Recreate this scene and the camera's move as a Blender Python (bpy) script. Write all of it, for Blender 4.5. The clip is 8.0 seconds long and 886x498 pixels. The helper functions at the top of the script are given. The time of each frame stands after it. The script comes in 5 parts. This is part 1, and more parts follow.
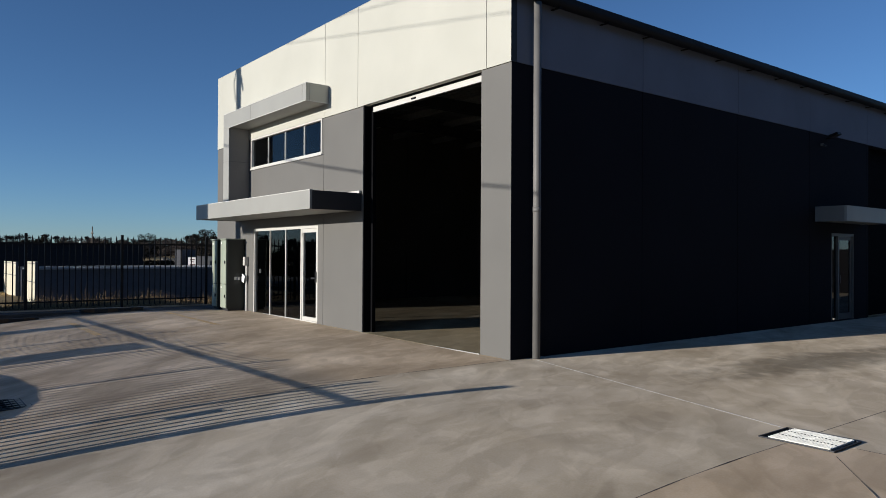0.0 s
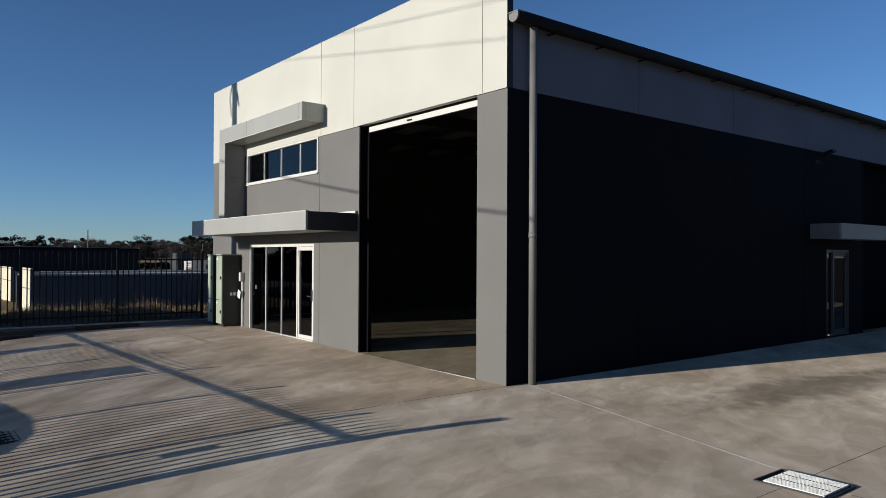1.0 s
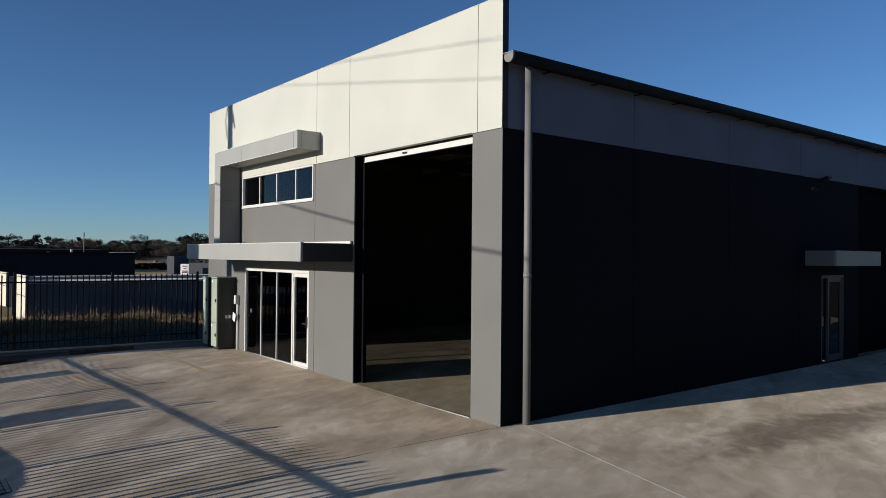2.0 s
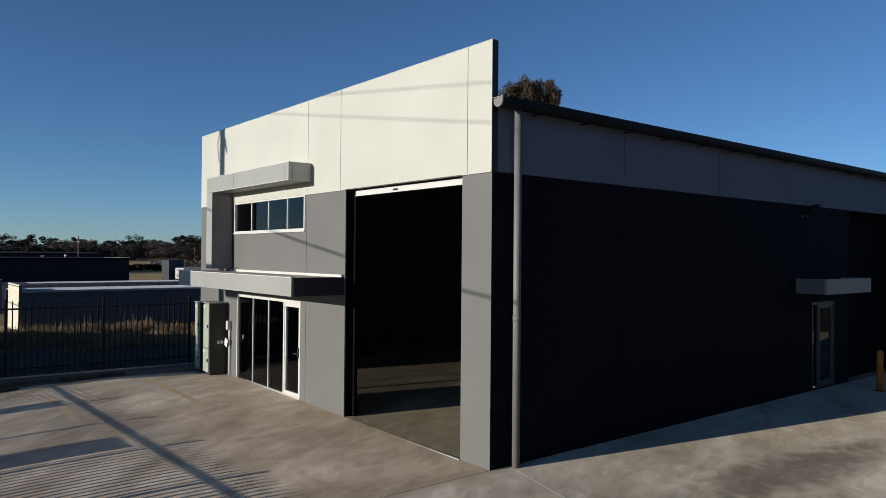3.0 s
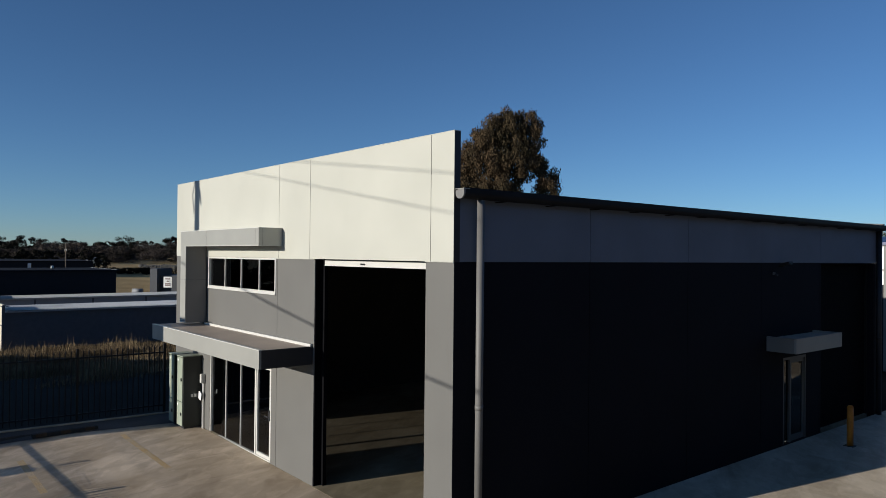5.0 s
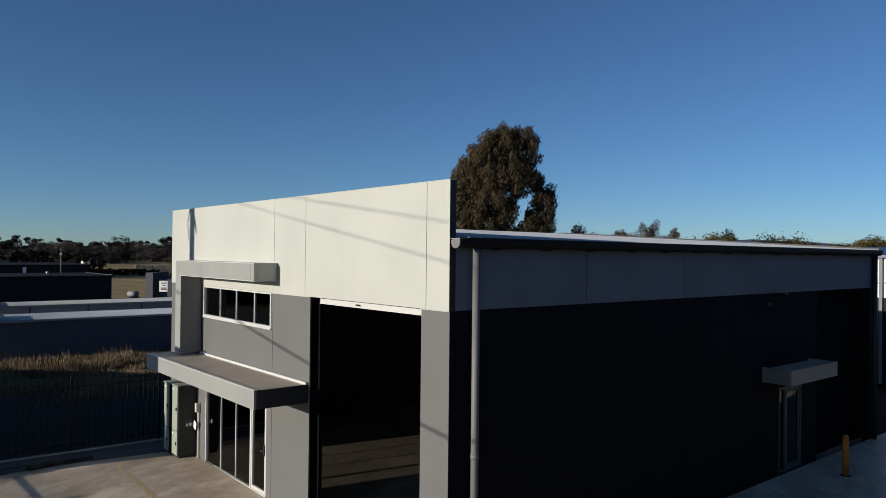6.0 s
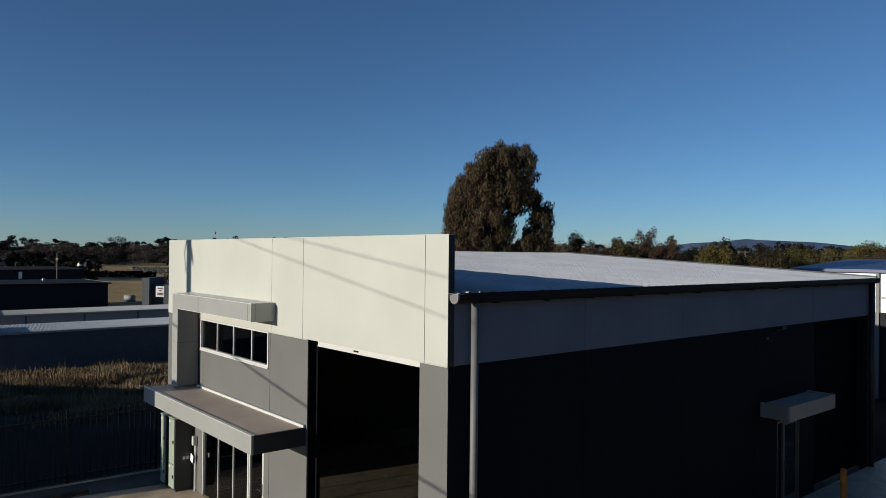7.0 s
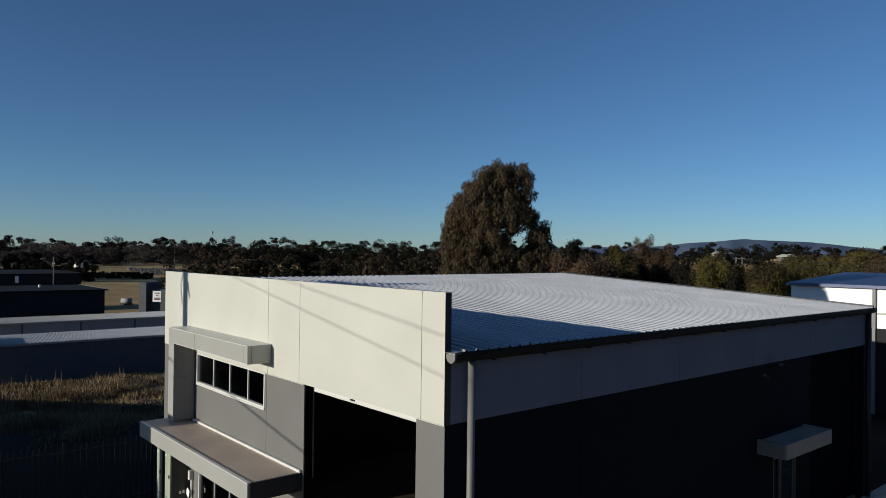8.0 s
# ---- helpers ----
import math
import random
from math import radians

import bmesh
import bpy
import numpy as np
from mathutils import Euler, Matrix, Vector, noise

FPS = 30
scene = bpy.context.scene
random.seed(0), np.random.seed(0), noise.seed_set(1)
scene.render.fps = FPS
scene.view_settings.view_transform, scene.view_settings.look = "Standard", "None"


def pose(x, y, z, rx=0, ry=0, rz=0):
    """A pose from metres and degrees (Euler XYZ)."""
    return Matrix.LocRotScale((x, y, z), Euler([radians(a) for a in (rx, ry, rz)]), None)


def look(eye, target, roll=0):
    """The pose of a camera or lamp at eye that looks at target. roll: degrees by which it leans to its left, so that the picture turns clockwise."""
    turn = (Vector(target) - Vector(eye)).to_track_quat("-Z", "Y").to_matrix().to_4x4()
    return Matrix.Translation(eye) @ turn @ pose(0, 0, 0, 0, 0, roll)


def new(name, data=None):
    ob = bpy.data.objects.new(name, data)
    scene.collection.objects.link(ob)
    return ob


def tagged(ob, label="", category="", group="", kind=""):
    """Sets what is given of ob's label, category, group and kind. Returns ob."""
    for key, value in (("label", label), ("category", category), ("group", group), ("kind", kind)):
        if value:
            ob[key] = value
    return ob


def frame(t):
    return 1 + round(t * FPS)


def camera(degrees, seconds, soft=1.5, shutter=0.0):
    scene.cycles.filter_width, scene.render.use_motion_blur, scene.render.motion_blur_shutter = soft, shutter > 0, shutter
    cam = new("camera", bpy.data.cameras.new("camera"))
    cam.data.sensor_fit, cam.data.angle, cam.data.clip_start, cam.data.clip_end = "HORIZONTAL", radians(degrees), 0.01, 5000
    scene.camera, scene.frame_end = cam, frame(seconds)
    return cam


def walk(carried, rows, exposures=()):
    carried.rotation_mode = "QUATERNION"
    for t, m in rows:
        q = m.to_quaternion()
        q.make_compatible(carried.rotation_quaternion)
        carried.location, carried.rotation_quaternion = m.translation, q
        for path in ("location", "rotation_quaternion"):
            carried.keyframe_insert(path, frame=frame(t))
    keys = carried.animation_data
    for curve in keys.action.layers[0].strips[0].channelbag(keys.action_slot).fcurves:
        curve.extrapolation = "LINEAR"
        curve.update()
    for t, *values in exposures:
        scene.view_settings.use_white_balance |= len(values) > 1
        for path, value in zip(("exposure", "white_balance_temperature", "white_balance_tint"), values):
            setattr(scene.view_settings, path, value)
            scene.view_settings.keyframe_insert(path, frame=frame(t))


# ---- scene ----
cam = camera(63.6, 8.0, soft=0.62)
PATH = [
    (0, (7.981, -7.565, 1.611), (6.407, -6.331, 1.627), 0.3),
    (0.5, (7.968, -7.558, 1.782), (6.396, -6.321, 1.801), 0.4),
    (1, (7.989, -7.564, 1.995), (6.421, -6.322, 2.014), 0.3),
    (1.5, (7.998, -7.548, 2.288), (6.432, -6.303, 2.307), 0.4),
    (3, (8.078, -7.47, 3.301), (6.522, -6.213, 3.318), 0.5),
    (3.5, (8.174, -7.402, 3.645), (6.622, -6.14, 3.662), 0.5),
    (4, (8.285, -7.298, 3.988), (6.736, -6.033, 4.005), 0.6),
    (4.5, (8.396, -7.198, 4.333), (6.85, -5.929, 4.351), 0.6),
    (6, (8.376, -7.118, 5.476), (6.84, -5.837, 5.491), 0.6),
    (6.5, (8.341, -7.117, 5.88), (6.808, -5.834, 5.895), 0.6),
    (7, (8.327, -7.119, 6.33), (6.796, -5.831, 6.344), 0.6),
    (7.5, (8.329, -7.125, 6.766), (6.801, -5.834, 6.78), 0.7),
    (8, (8.313, -7.106, 7.239), (6.787, -5.813, 7.251), 0.7),
]
walk(cam, [(t, look(eye, target, roll)) for t, eye, target, roll in PATH], [(0.0, 0.18, 6050, 10.5), (3.5, 0.12, 6050, 9), (6.0, 0.0, 6120, 8.5), (8.0, -0.08, 6180, 7.3)])

# ---- light ----
AZ, RISE = 0.2, 0.187           # the sun's way: sideways and fall for each metre along y
SUN_DIR = Vector((-AZ, -1.0, RISE)).normalized()
world = bpy.data.worlds.new("world")
scene.world = world
world.use_nodes = True
wn = world.node_tree.nodes
sky = wn.new("ShaderNodeTexSky")
sky.sky_type = "NISHITA"
sky.sun_disc = False
sky.sun_elevation = math.asin(SUN_DIR.z)
sky.sun_rotation = math.atan2(SUN_DIR.x, SUN_DIR.y) % (2 * math.pi)
sky.altitude = 700
sky.air_density = 0.75
sky.dust_density = 0.2
sky.ozone_density = 3.7
wn["Background"].inputs["Strength"].default_value = 0.093
world.node_tree.links.new(sky.outputs[0], wn["Background"].inputs["Color"])
sun = new("sun", bpy.data.lights.new("sun", "SUN"))
sun.data.energy = 5.0
sun.data.angle = radians(0.36)
sun.data.color = (1.0, 0.9, 0.76)
sun.matrix_world = look((0, -30, 40), Vector((0, -30, 40)) - SUN_DIR)


# ---- materials ----
STAIN = (2.85, 3.9, 1.5, 4.8, 1.0)
def rgb(c):
    return (*c, 1.0)


def mat(name, base, rough=0.6, metal=0.0, vary=0.12, scale=3.0, fine=40.0, bump=0.15, dirt=None, stretch=(1, 1, 1), island=0.0):
    """A surface with slow stains, fine grain and a little relief."""
    m = bpy.data.materials.new(name)
    m.use_nodes = True
    nt = m.node_tree
    n, ln = nt.nodes, nt.links.new
    b = n["Principled BSDF"]
    tc = n.new("ShaderNodeTexCoord")
    mp = n.new("ShaderNodeMapping")
    mp.inputs["Scale"].default_value = stretch
    ln(tc.outputs["Object"], mp.inputs["Vector"])
    big, small = n.new("ShaderNodeTexNoise"), n.new("ShaderNodeTexNoise")
    big.inputs["Scale"].default_value, big.inputs["Detail"].default_value = scale, 6
    small.inputs["Scale"].default_value, small.inputs["Detail"].default_value = fine, 4
    ln(mp.outputs[0], big.inputs["Vector"])
    ln(mp.outputs[0], small.inputs["Vector"])
    ramp = n.new("ShaderNodeValToRGB")
    ramp.color_ramp.elements[0].position, ramp.color_ramp.elements[1].position = 0.3, 0.72
    lo = dirt if dirt else tuple(c * (1 - vary * 1.6) for c in base)
    ramp.color_ramp.elements[0].color = rgb(lo)
    ramp.color_ramp.elements[1].color = rgb(tuple(min(1, c * (1 + vary * 0.5)) for c in base))
    ln(big.outputs[0], ramp.inputs[0])
    mix = n.new("ShaderNodeMix")
    mix.data_type, mix.blend_type = "RGBA", "OVERLAY"
    mix.inputs["Factor"].default_value = min(1.0, vary * 1.6)
    ln(ramp.outputs[0], mix.inputs[6])
    ln(small.outputs[0], mix.inputs[7])
    out = mix.outputs[2]
    if island:
        geo = n.new("ShaderNodeNewGeometry")
        obj = n.new("ShaderNodeObjectInfo")
        add = n.new("ShaderNodeMath")
        add.operation = "ADD"
        ln(geo.outputs["Random Per Island"], add.inputs[0])
        ln(obj.outputs["Random"], add.inputs[1])
        hsv = n.new("ShaderNodeHueSaturation")
        mr = n.new("ShaderNodeMapRange")
        mr.inputs[1].default_value, mr.inputs[2].default_value = 0.0, 2.0
        mr.inputs[3].default_value, mr.inputs[4].default_value = 1 - island, 1 + island
        ln(add.outputs[0], mr.inputs[0])
        ln(mr.outputs[0], hsv.inputs["Value"])
        ln(out, hsv.inputs["Color"])
        out = hsv.outputs[0]
    ln(out, b.inputs["Base Color"])
    b.inputs["Metallic"].default_value = metal
    rr = n.new("ShaderNodeMapRange")
    rr.inputs[3].default_value, rr.inputs[4].default_value = max(0.02, rough - 0.1), min(1, rough + 0.1)
    ln(small.outputs[0], rr.inputs[0])
    ln(rr.outputs[0], b.inputs["Roughness"])
    if bump:
        bp = n.new("ShaderNodeBump")
        bp.inputs["Strength"].default_value, bp.inputs["Distance"].default_value = bump, 0.01
        ln(small.outputs[0], bp.inputs["Height"])
        ln(bp.outputs[0], b.inputs["Normal"])
    return m


def concrete_mat(name, base, dark, stain=None):
    """Trowelled concrete: cloudy patches with soft curved edges, stretched along the camera's view, fine grain."""
    m = mat(name, base, rough=0.62, vary=0.14, scale=0.4, fine=55, bump=0.14, dirt=dark)
    nt = m.node_tree
    n, ln = nt.nodes, nt.links.new
    b = n["Principled BSDF"]
    tc = n.new("ShaderNodeTexCoord")
    last = b.inputs["Base Color"].links[0].from_socket
    for turn, draw, freq, dist, lo, hi, dk in ((2.1, 2.4, 0.75, 0.6, 0.42, 0.56, (0.83, 0.815, 0.79)), (2.4, 1.8, 0.45, 0.8, 0.42, 0.57, (0.86, 0.845, 0.82)), (1.9, 2.6, 1.5, 0.9, 0.4, 0.58, (0.86, 0.85, 0.83)), (2.2, 1.6, 4.5, 0.8, 0.35, 0.65, (0.94, 0.935, 0.92)), (2.0, 2.4, 0.95, 1.4, 0.475, 0.53, (0.88, 0.875, 0.87)), (2.3, 1.7, 2.2, 1.2, 0.49, 0.56, (0.9, 0.895, 0.885))):
        mp = n.new("ShaderNodeMapping")
        mp.vector_type = "TEXTURE"
        mp.inputs["Rotation"].default_value = (0, 0, turn)
        mp.inputs["Scale"].default_value = (draw, 1, 1)
        ln(tc.outputs["Object"], mp.inputs["Vector"])
        w = n.new("ShaderNodeTexNoise")
        w.inputs["Scale"].default_value, w.inputs["Detail"].default_value, w.inputs["Distortion"].default_value = freq, 3, dist
        ln(mp.outputs[0], w.inputs["Vector"])
        r = n.new("ShaderNodeValToRGB")
        r.color_ramp.elements[0].position, r.color_ramp.elements[1].position = lo, hi
        r.color_ramp.elements[0].color, r.color_ramp.elements[1].color = rgb(dk), (1, 1, 1, 1)
        ln(w.outputs[0], r.inputs[0])
        mul = n.new("ShaderNodeMix")
        mul.data_type, mul.blend_type = "RGBA", "MULTIPLY"
        mul.inputs["Factor"].default_value = 1.0
        ln(last, mul.inputs[6])
        ln(r.outputs[0], mul.inputs[7])
        last = mul.outputs[2]
    if stain:
        # an old oil stain, drawn out across the slabs, broken up by noise
        x, y, turn, sx, sy = stain
        mp = n.new("ShaderNodeMapping")
        mp.vector_type = "TEXTURE"
        mp.inputs["Location"].default_value = (x, y, 0)
        mp.inputs["Rotation"].default_value = (0, 0, turn)
        mp.inputs["Scale"].default_value = (sx, sy, 1e4)
        ln(tc.outputs["Object"], mp.inputs["Vector"])
        g = n.new("ShaderNodeTexGradient")
        g.gradient_type = "SPHERICAL"
        ln(mp.outputs[0], g.inputs["Vector"])
        w = n.new("ShaderNodeTexNoise")
        w.inputs["Scale"].default_value, w.inputs["Detail"].default_value, w.inputs["Distortion"].default_value = 1.6, 6, 1.3
        ln(tc.outputs["Object"], w.inputs["Vector"])
        add = n.new("ShaderNodeMath")
        add.operation = "MULTIPLY"
        ln(g.outputs["Fac"], add.inputs[0])
        ln(w.outputs[0], add.inputs[1])
        r = n.new("ShaderNodeValToRGB")
        r.color_ramp.elements[0].position, r.color_ramp.elements[1].position = 0.12, 0.32
        r.color_ramp.elements[0].color, r.color_ramp.elements[1].color = (1, 1, 1, 1), (0.5, 0.5, 0.49, 1)
        ln(add.outputs[0], r.inputs[0])
        mul = n.new("ShaderNodeMix")
        mul.data_type, mul.blend_type = "RGBA", "MULTIPLY"
        mul.inputs["Factor"].default_value = 1.0
        ln(last, mul.inputs[6])
        ln(r.outputs[0], mul.inputs[7])
        last = mul.outputs[2]
    ln(last, b.inputs["Base Color"])
    b.inputs["Diffuse Roughness"].default_value = 0.25
    b.inputs["Specular IOR Level"].default_value = 0.2
    return m


def glass_mat(name, tint):
    """Thin tinted pane: clear straight through, a mirror at its skin by Fresnel."""
    m = bpy.data.materials.new(name)
    m.use_nodes = True
    n, ln = m.node_tree.nodes, m.node_tree.links.new
    n.remove(n["Principled BSDF"])
    clear, gloss, mix, fr = n.new("ShaderNodeBsdfTransparent"), n.new("ShaderNodeBsdfGlossy"), n.new("ShaderNodeMixShader"), n.new("ShaderNodeFresnel")
    clear.inputs["Color"].default_value = rgb(tint)
    gloss.inputs["Roughness"].default_value = 0.01
    fr.inputs["IOR"].default_value = 1.45
    ln(fr.outputs[0], mix.inputs[0])
    ln(clear.outputs[0], mix.inputs[1])
    ln(gloss.outputs[0], mix.inputs[2])
    ln(mix.outputs[0], n["Material Output"].inputs["Surface"])
    return m


M_WHITE = mat("cream_wall_paint", (0.465, 0.462, 0.405), rough=0.75, vary=0.05, scale=0.7, fine=90, bump=0.05)
M_GREY = mat("grey_wall_paint", (0.127, 0.1245, 0.116), rough=0.75, vary=0.05, scale=0.8, fine=90, bump=0.05)
# the two east wall colours hold that side's shade
M_SIDESHADE = mat("shade_dark_wall", (0.008, 0.0088, 0.0135), rough=0.9, vary=0.08, scale=0.8, fine=90, bump=0.05)
M_SIDESHADE.node_tree.nodes["Principled BSDF"].inputs["Specular IOR Level"].default_value = 0.15
M_SIDE = mat("shade_slate_wall", (0.163, 0.184, 0.232), rough=0.8, vary=0.08, scale=0.8, fine=90, bump=0.05)
M_ALU = mat("grey_anodised_frame", (0.1, 0.097, 0.092), rough=0.5, vary=0.05, bump=0)
# base colour set low so it carries the shade inside the warehouse
M_RAW = mat("raw_concrete", (0.07, 0.066, 0.06), rough=0.8, vary=0.15, scale=0.6, fine=50)
M_SLAB = concrete_mat("yard_concrete", (0.75, 0.62, 0.47), (0.66, 0.54, 0.405))
M_DRIVE = concrete_mat("driveway_concrete", (0.72, 0.635, 0.51), (0.63, 0.555, 0.445), stain=STAIN)
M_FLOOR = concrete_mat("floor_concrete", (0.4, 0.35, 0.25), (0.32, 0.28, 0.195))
M_JOINT = mat("joint_sealant", (0.1, 0.093, 0.085), rough=0.9, vary=0.2)
M_CLAD = mat("silver_cladding", (0.315, 0.313, 0.287), rough=0.5, metal=0.1, vary=0.05, scale=1.2, fine=120, bump=0.02)
M_CLADTOP = mat("awning_top_sheet", (0.46, 0.375, 0.3), rough=0.55, metal=0.0, vary=0.1, scale=1.5, fine=60)
M_FRAME = mat("white_aluminium", (0.56, 0.555, 0.52), rough=0.4, vary=0.03, bump=0.0)
M_DARKMETAL = mat("dark_metal", (0.035, 0.036, 0.04), rough=0.5, metal=0.3, vary=0.15)
M_GUTTER = mat("black_gutter_paint", (0.009, 0.009, 0.011), rough=0.6, vary=0.2)
M_GUTTER.node_tree.nodes["Principled BSDF"].inputs["Specular IOR Level"].default_value = 0.2
# near-black that puts the doorways' shade into the colour
M_DOOR = mat("shade_black_slat", (0.006, 0.006, 0.007), rough=0.9, vary=0.1, bump=0)
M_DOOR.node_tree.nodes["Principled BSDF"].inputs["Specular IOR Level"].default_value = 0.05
M_BLACK = mat("black_powder_coat", (0.012, 0.012, 0.013), rough=0.5, vary=0.2, bump=0.05)
M_BLACK.node_tree.nodes["Principled BSDF"].inputs["Specular IOR Level"].default_value = 0.2
M_PIPE = mat("grey_downpipe_paint", (0.16, 0.156, 0.151), rough=0.58, vary=0.08, scale=2)
M_ROOF = mat("zinc_roof", (0.4, 0.41, 0.43), rough=0.42, metal=0.5, vary=0.1, scale=0.8, fine=30, bump=0.04, island=0.09)
M_GLASSDARK = glass_mat("dark_glass", (0.2, 0.2, 0.22))
M_GRATE = mat("bright_zinc", (0.78, 0.79, 0.74), rough=0.5, metal=0.0, vary=0.15, scale=9)
M_DULLYELLOW = mat("scuffed_yellow_patch", (0.075, 0.045, 0.022), rough=0.8, vary=0.4, scale=8)
M_GALV = mat("galvanised_steel", (0.55, 0.56, 0.53), rough=0.4, metal=0.5, vary=0.12, scale=8)
M_CABSIDE = mat("dark_green_enamel", (0.022, 0.026, 0.022), rough=0.5, vary=0.1, scale=2)
M_CAB = mat("green_grey_enamel", (0.31, 0.35, 0.275), rough=0.45, vary=0.06, scale=2)
M_GLASS = glass_mat("tinted_glass", (0.5, 0.5, 0.51))
M_YELLOW = mat("yellow_paint", (0.6, 0.22, 0.02), rough=0.6, vary=0.2, scale=6)
# kerb and strip colour, darkened for the shade along the fence
M_KERB = mat("shade_dark_concrete", (0.085, 0.077, 0.07), rough=0.9, vary=0.25, scale=1.5, bump=0.3)
M_RUBBER = mat("black_rubber", (0.02, 0.02, 0.02), rough=0.85, vary=0.2)
M_LINE = mat("worn_yellow_line", (0.5, 0.33, 0.13), rough=0.7, vary=0.3, scale=3, dirt=(0.52, 0.42, 0.29))
M_PAPER = mat("white_paper", (0.8, 0.8, 0.78), rough=0.9, vary=0.02)
M_BLUEROOF = mat("blue_steel_roof", (0.05, 0.07, 0.16), rough=0.45, vary=0.1)
M_SHEDWALL = mat("cream_steel_wall", (0.62, 0.585, 0.45), rough=0.6, vary=0.06)
M_SHEDGREY = mat("grey_steel_wall", (0.07, 0.074, 0.087), rough=0.6, vary=0.1)
M_DARKSHED = mat("charcoal_steel_wall", (0.014, 0.014, 0.018), rough=0.7, vary=0.1)
M_DARKSHED.node_tree.nodes["Principled BSDF"].inputs["Specular IOR Level"].default_value = 0.2
M_DARKROOF = mat("dark_steel_roof", (0.009, 0.01, 0.016), rough=0.9, vary=0.1)
M_DARKROOF.node_tree.nodes["Principled BSDF"].inputs["Specular IOR Level"].default_value = 0.15
def paddock_mat():
    """Straw-coloured field far out; shade darkened into the soil beside the yard, with a ragged edge between them."""
    m = mat("dry_paddock", (0.36, 0.255, 0.12), rough=0.95, vary=0.35, scale=0.15, fine=3, bump=0.3, dirt=(0.27, 0.19, 0.09))
    n, ln = m.node_tree.nodes, m.node_tree.links.new
    b = n["Principled BSDF"]
    b.inputs["Diffuse Roughness"].default_value = 1.0
    tc, xyz, edge = n.new("ShaderNodeTexCoord"), n.new("ShaderNodeSeparateXYZ"), n.new("ShaderNodeTexNoise")
    ln(tc.outputs["Object"], xyz.inputs[0])
    ln(tc.outputs["Object"], edge.inputs["Vector"])
    edge.inputs["Scale"].default_value, edge.inputs["Detail"].default_value = 0.3, 5
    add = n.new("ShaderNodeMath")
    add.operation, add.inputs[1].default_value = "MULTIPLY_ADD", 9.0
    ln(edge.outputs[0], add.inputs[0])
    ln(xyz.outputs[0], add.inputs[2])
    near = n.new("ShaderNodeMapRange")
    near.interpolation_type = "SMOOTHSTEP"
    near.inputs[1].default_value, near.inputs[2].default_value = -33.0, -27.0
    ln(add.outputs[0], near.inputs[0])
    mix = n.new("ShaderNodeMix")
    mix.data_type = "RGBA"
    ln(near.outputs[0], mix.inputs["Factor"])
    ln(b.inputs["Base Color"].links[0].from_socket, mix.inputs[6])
    # near-black soil colour that paints the shade beside the yard
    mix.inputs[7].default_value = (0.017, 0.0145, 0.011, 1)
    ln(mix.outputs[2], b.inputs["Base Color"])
    return m


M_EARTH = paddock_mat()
M_GRASS = mat("dry_grass", (0.31, 0.232, 0.135), rough=0.9, vary=0.2, scale=0.3, fine=4, bump=0, dirt=(0.09, 0.062, 0.034), island=0.8)
M_BARK = mat("grey_brown_bark", (0.07, 0.056, 0.045), rough=0.9, vary=0.3, scale=4)
M_GUM = mat("gum_leaf", (0.066, 0.044, 0.024), rough=0.7, vary=0.3, scale=0.5, bump=0, dirt=(0.03, 0.026, 0.014), island=0.75)
M_OLIVE = mat("olive_leaf", (0.024, 0.0225, 0.009), rough=0.75, vary=0.3, scale=0.1, bump=0, dirt=(0.012, 0.0115, 0.005), island=0.6)
M_LEAF = mat("green_leaf", (0.085, 0.068, 0.02), rough=0.75, vary=0.3, scale=0.4, bump=0, dirt=(0.035, 0.031, 0.012), island=0.5)
M_RUST = mat("rusty_leaf", (0.07, 0.044, 0.025), rough=0.8, vary=0.3, scale=0.4, bump=0, dirt=(0.034, 0.024, 0.015), island=0.5)
M_BARE = mat("bare_twigs", (0.085, 0.070, 0.061), rough=0.9, vary=0.3, scale=0.05, bump=0, dirt=(0.03, 0.024, 0.02), island=0.3)
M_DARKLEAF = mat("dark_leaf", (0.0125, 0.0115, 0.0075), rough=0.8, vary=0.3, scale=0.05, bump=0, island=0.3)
for m in (M_GUM, M_OLIVE, M_LEAF, M_RUST, M_BARE, M_DARKLEAF, M_EARTH, M_GRASS):
    m.node_tree.nodes["Principled BSDF"].inputs["Specular IOR Level"].default_value = 0.1
M_ROCK = mat("piled_rock", (0.17, 0.155, 0.13), rough=0.9, vary=0.3, scale=0.6, island=0.3)
# the blue of distance haze is put into the hills' base colour
M_HILL = mat("haze_blue_hill", (0.1, 0.15, 0.235), rough=1.0, vary=0.15, scale=0.002, fine=0.02, bump=0)
M_WOOD = mat("weathered_pole", (0.16, 0.13, 0.1), rough=0.9, vary=0.3, scale=3)
M_SIGN = mat("white_sign", (0.78, 0.78, 0.76), rough=0.5, vary=0.02)
M_SIGNINK = mat("sign_ink", (0.12, 0.05, 0.05), rough=0.6, vary=0.05)
M_CARPAINT = mat("silver_car_paint", (0.3, 0.31, 0.33), rough=0.3, metal=0.5, vary=0.03, bump=0)


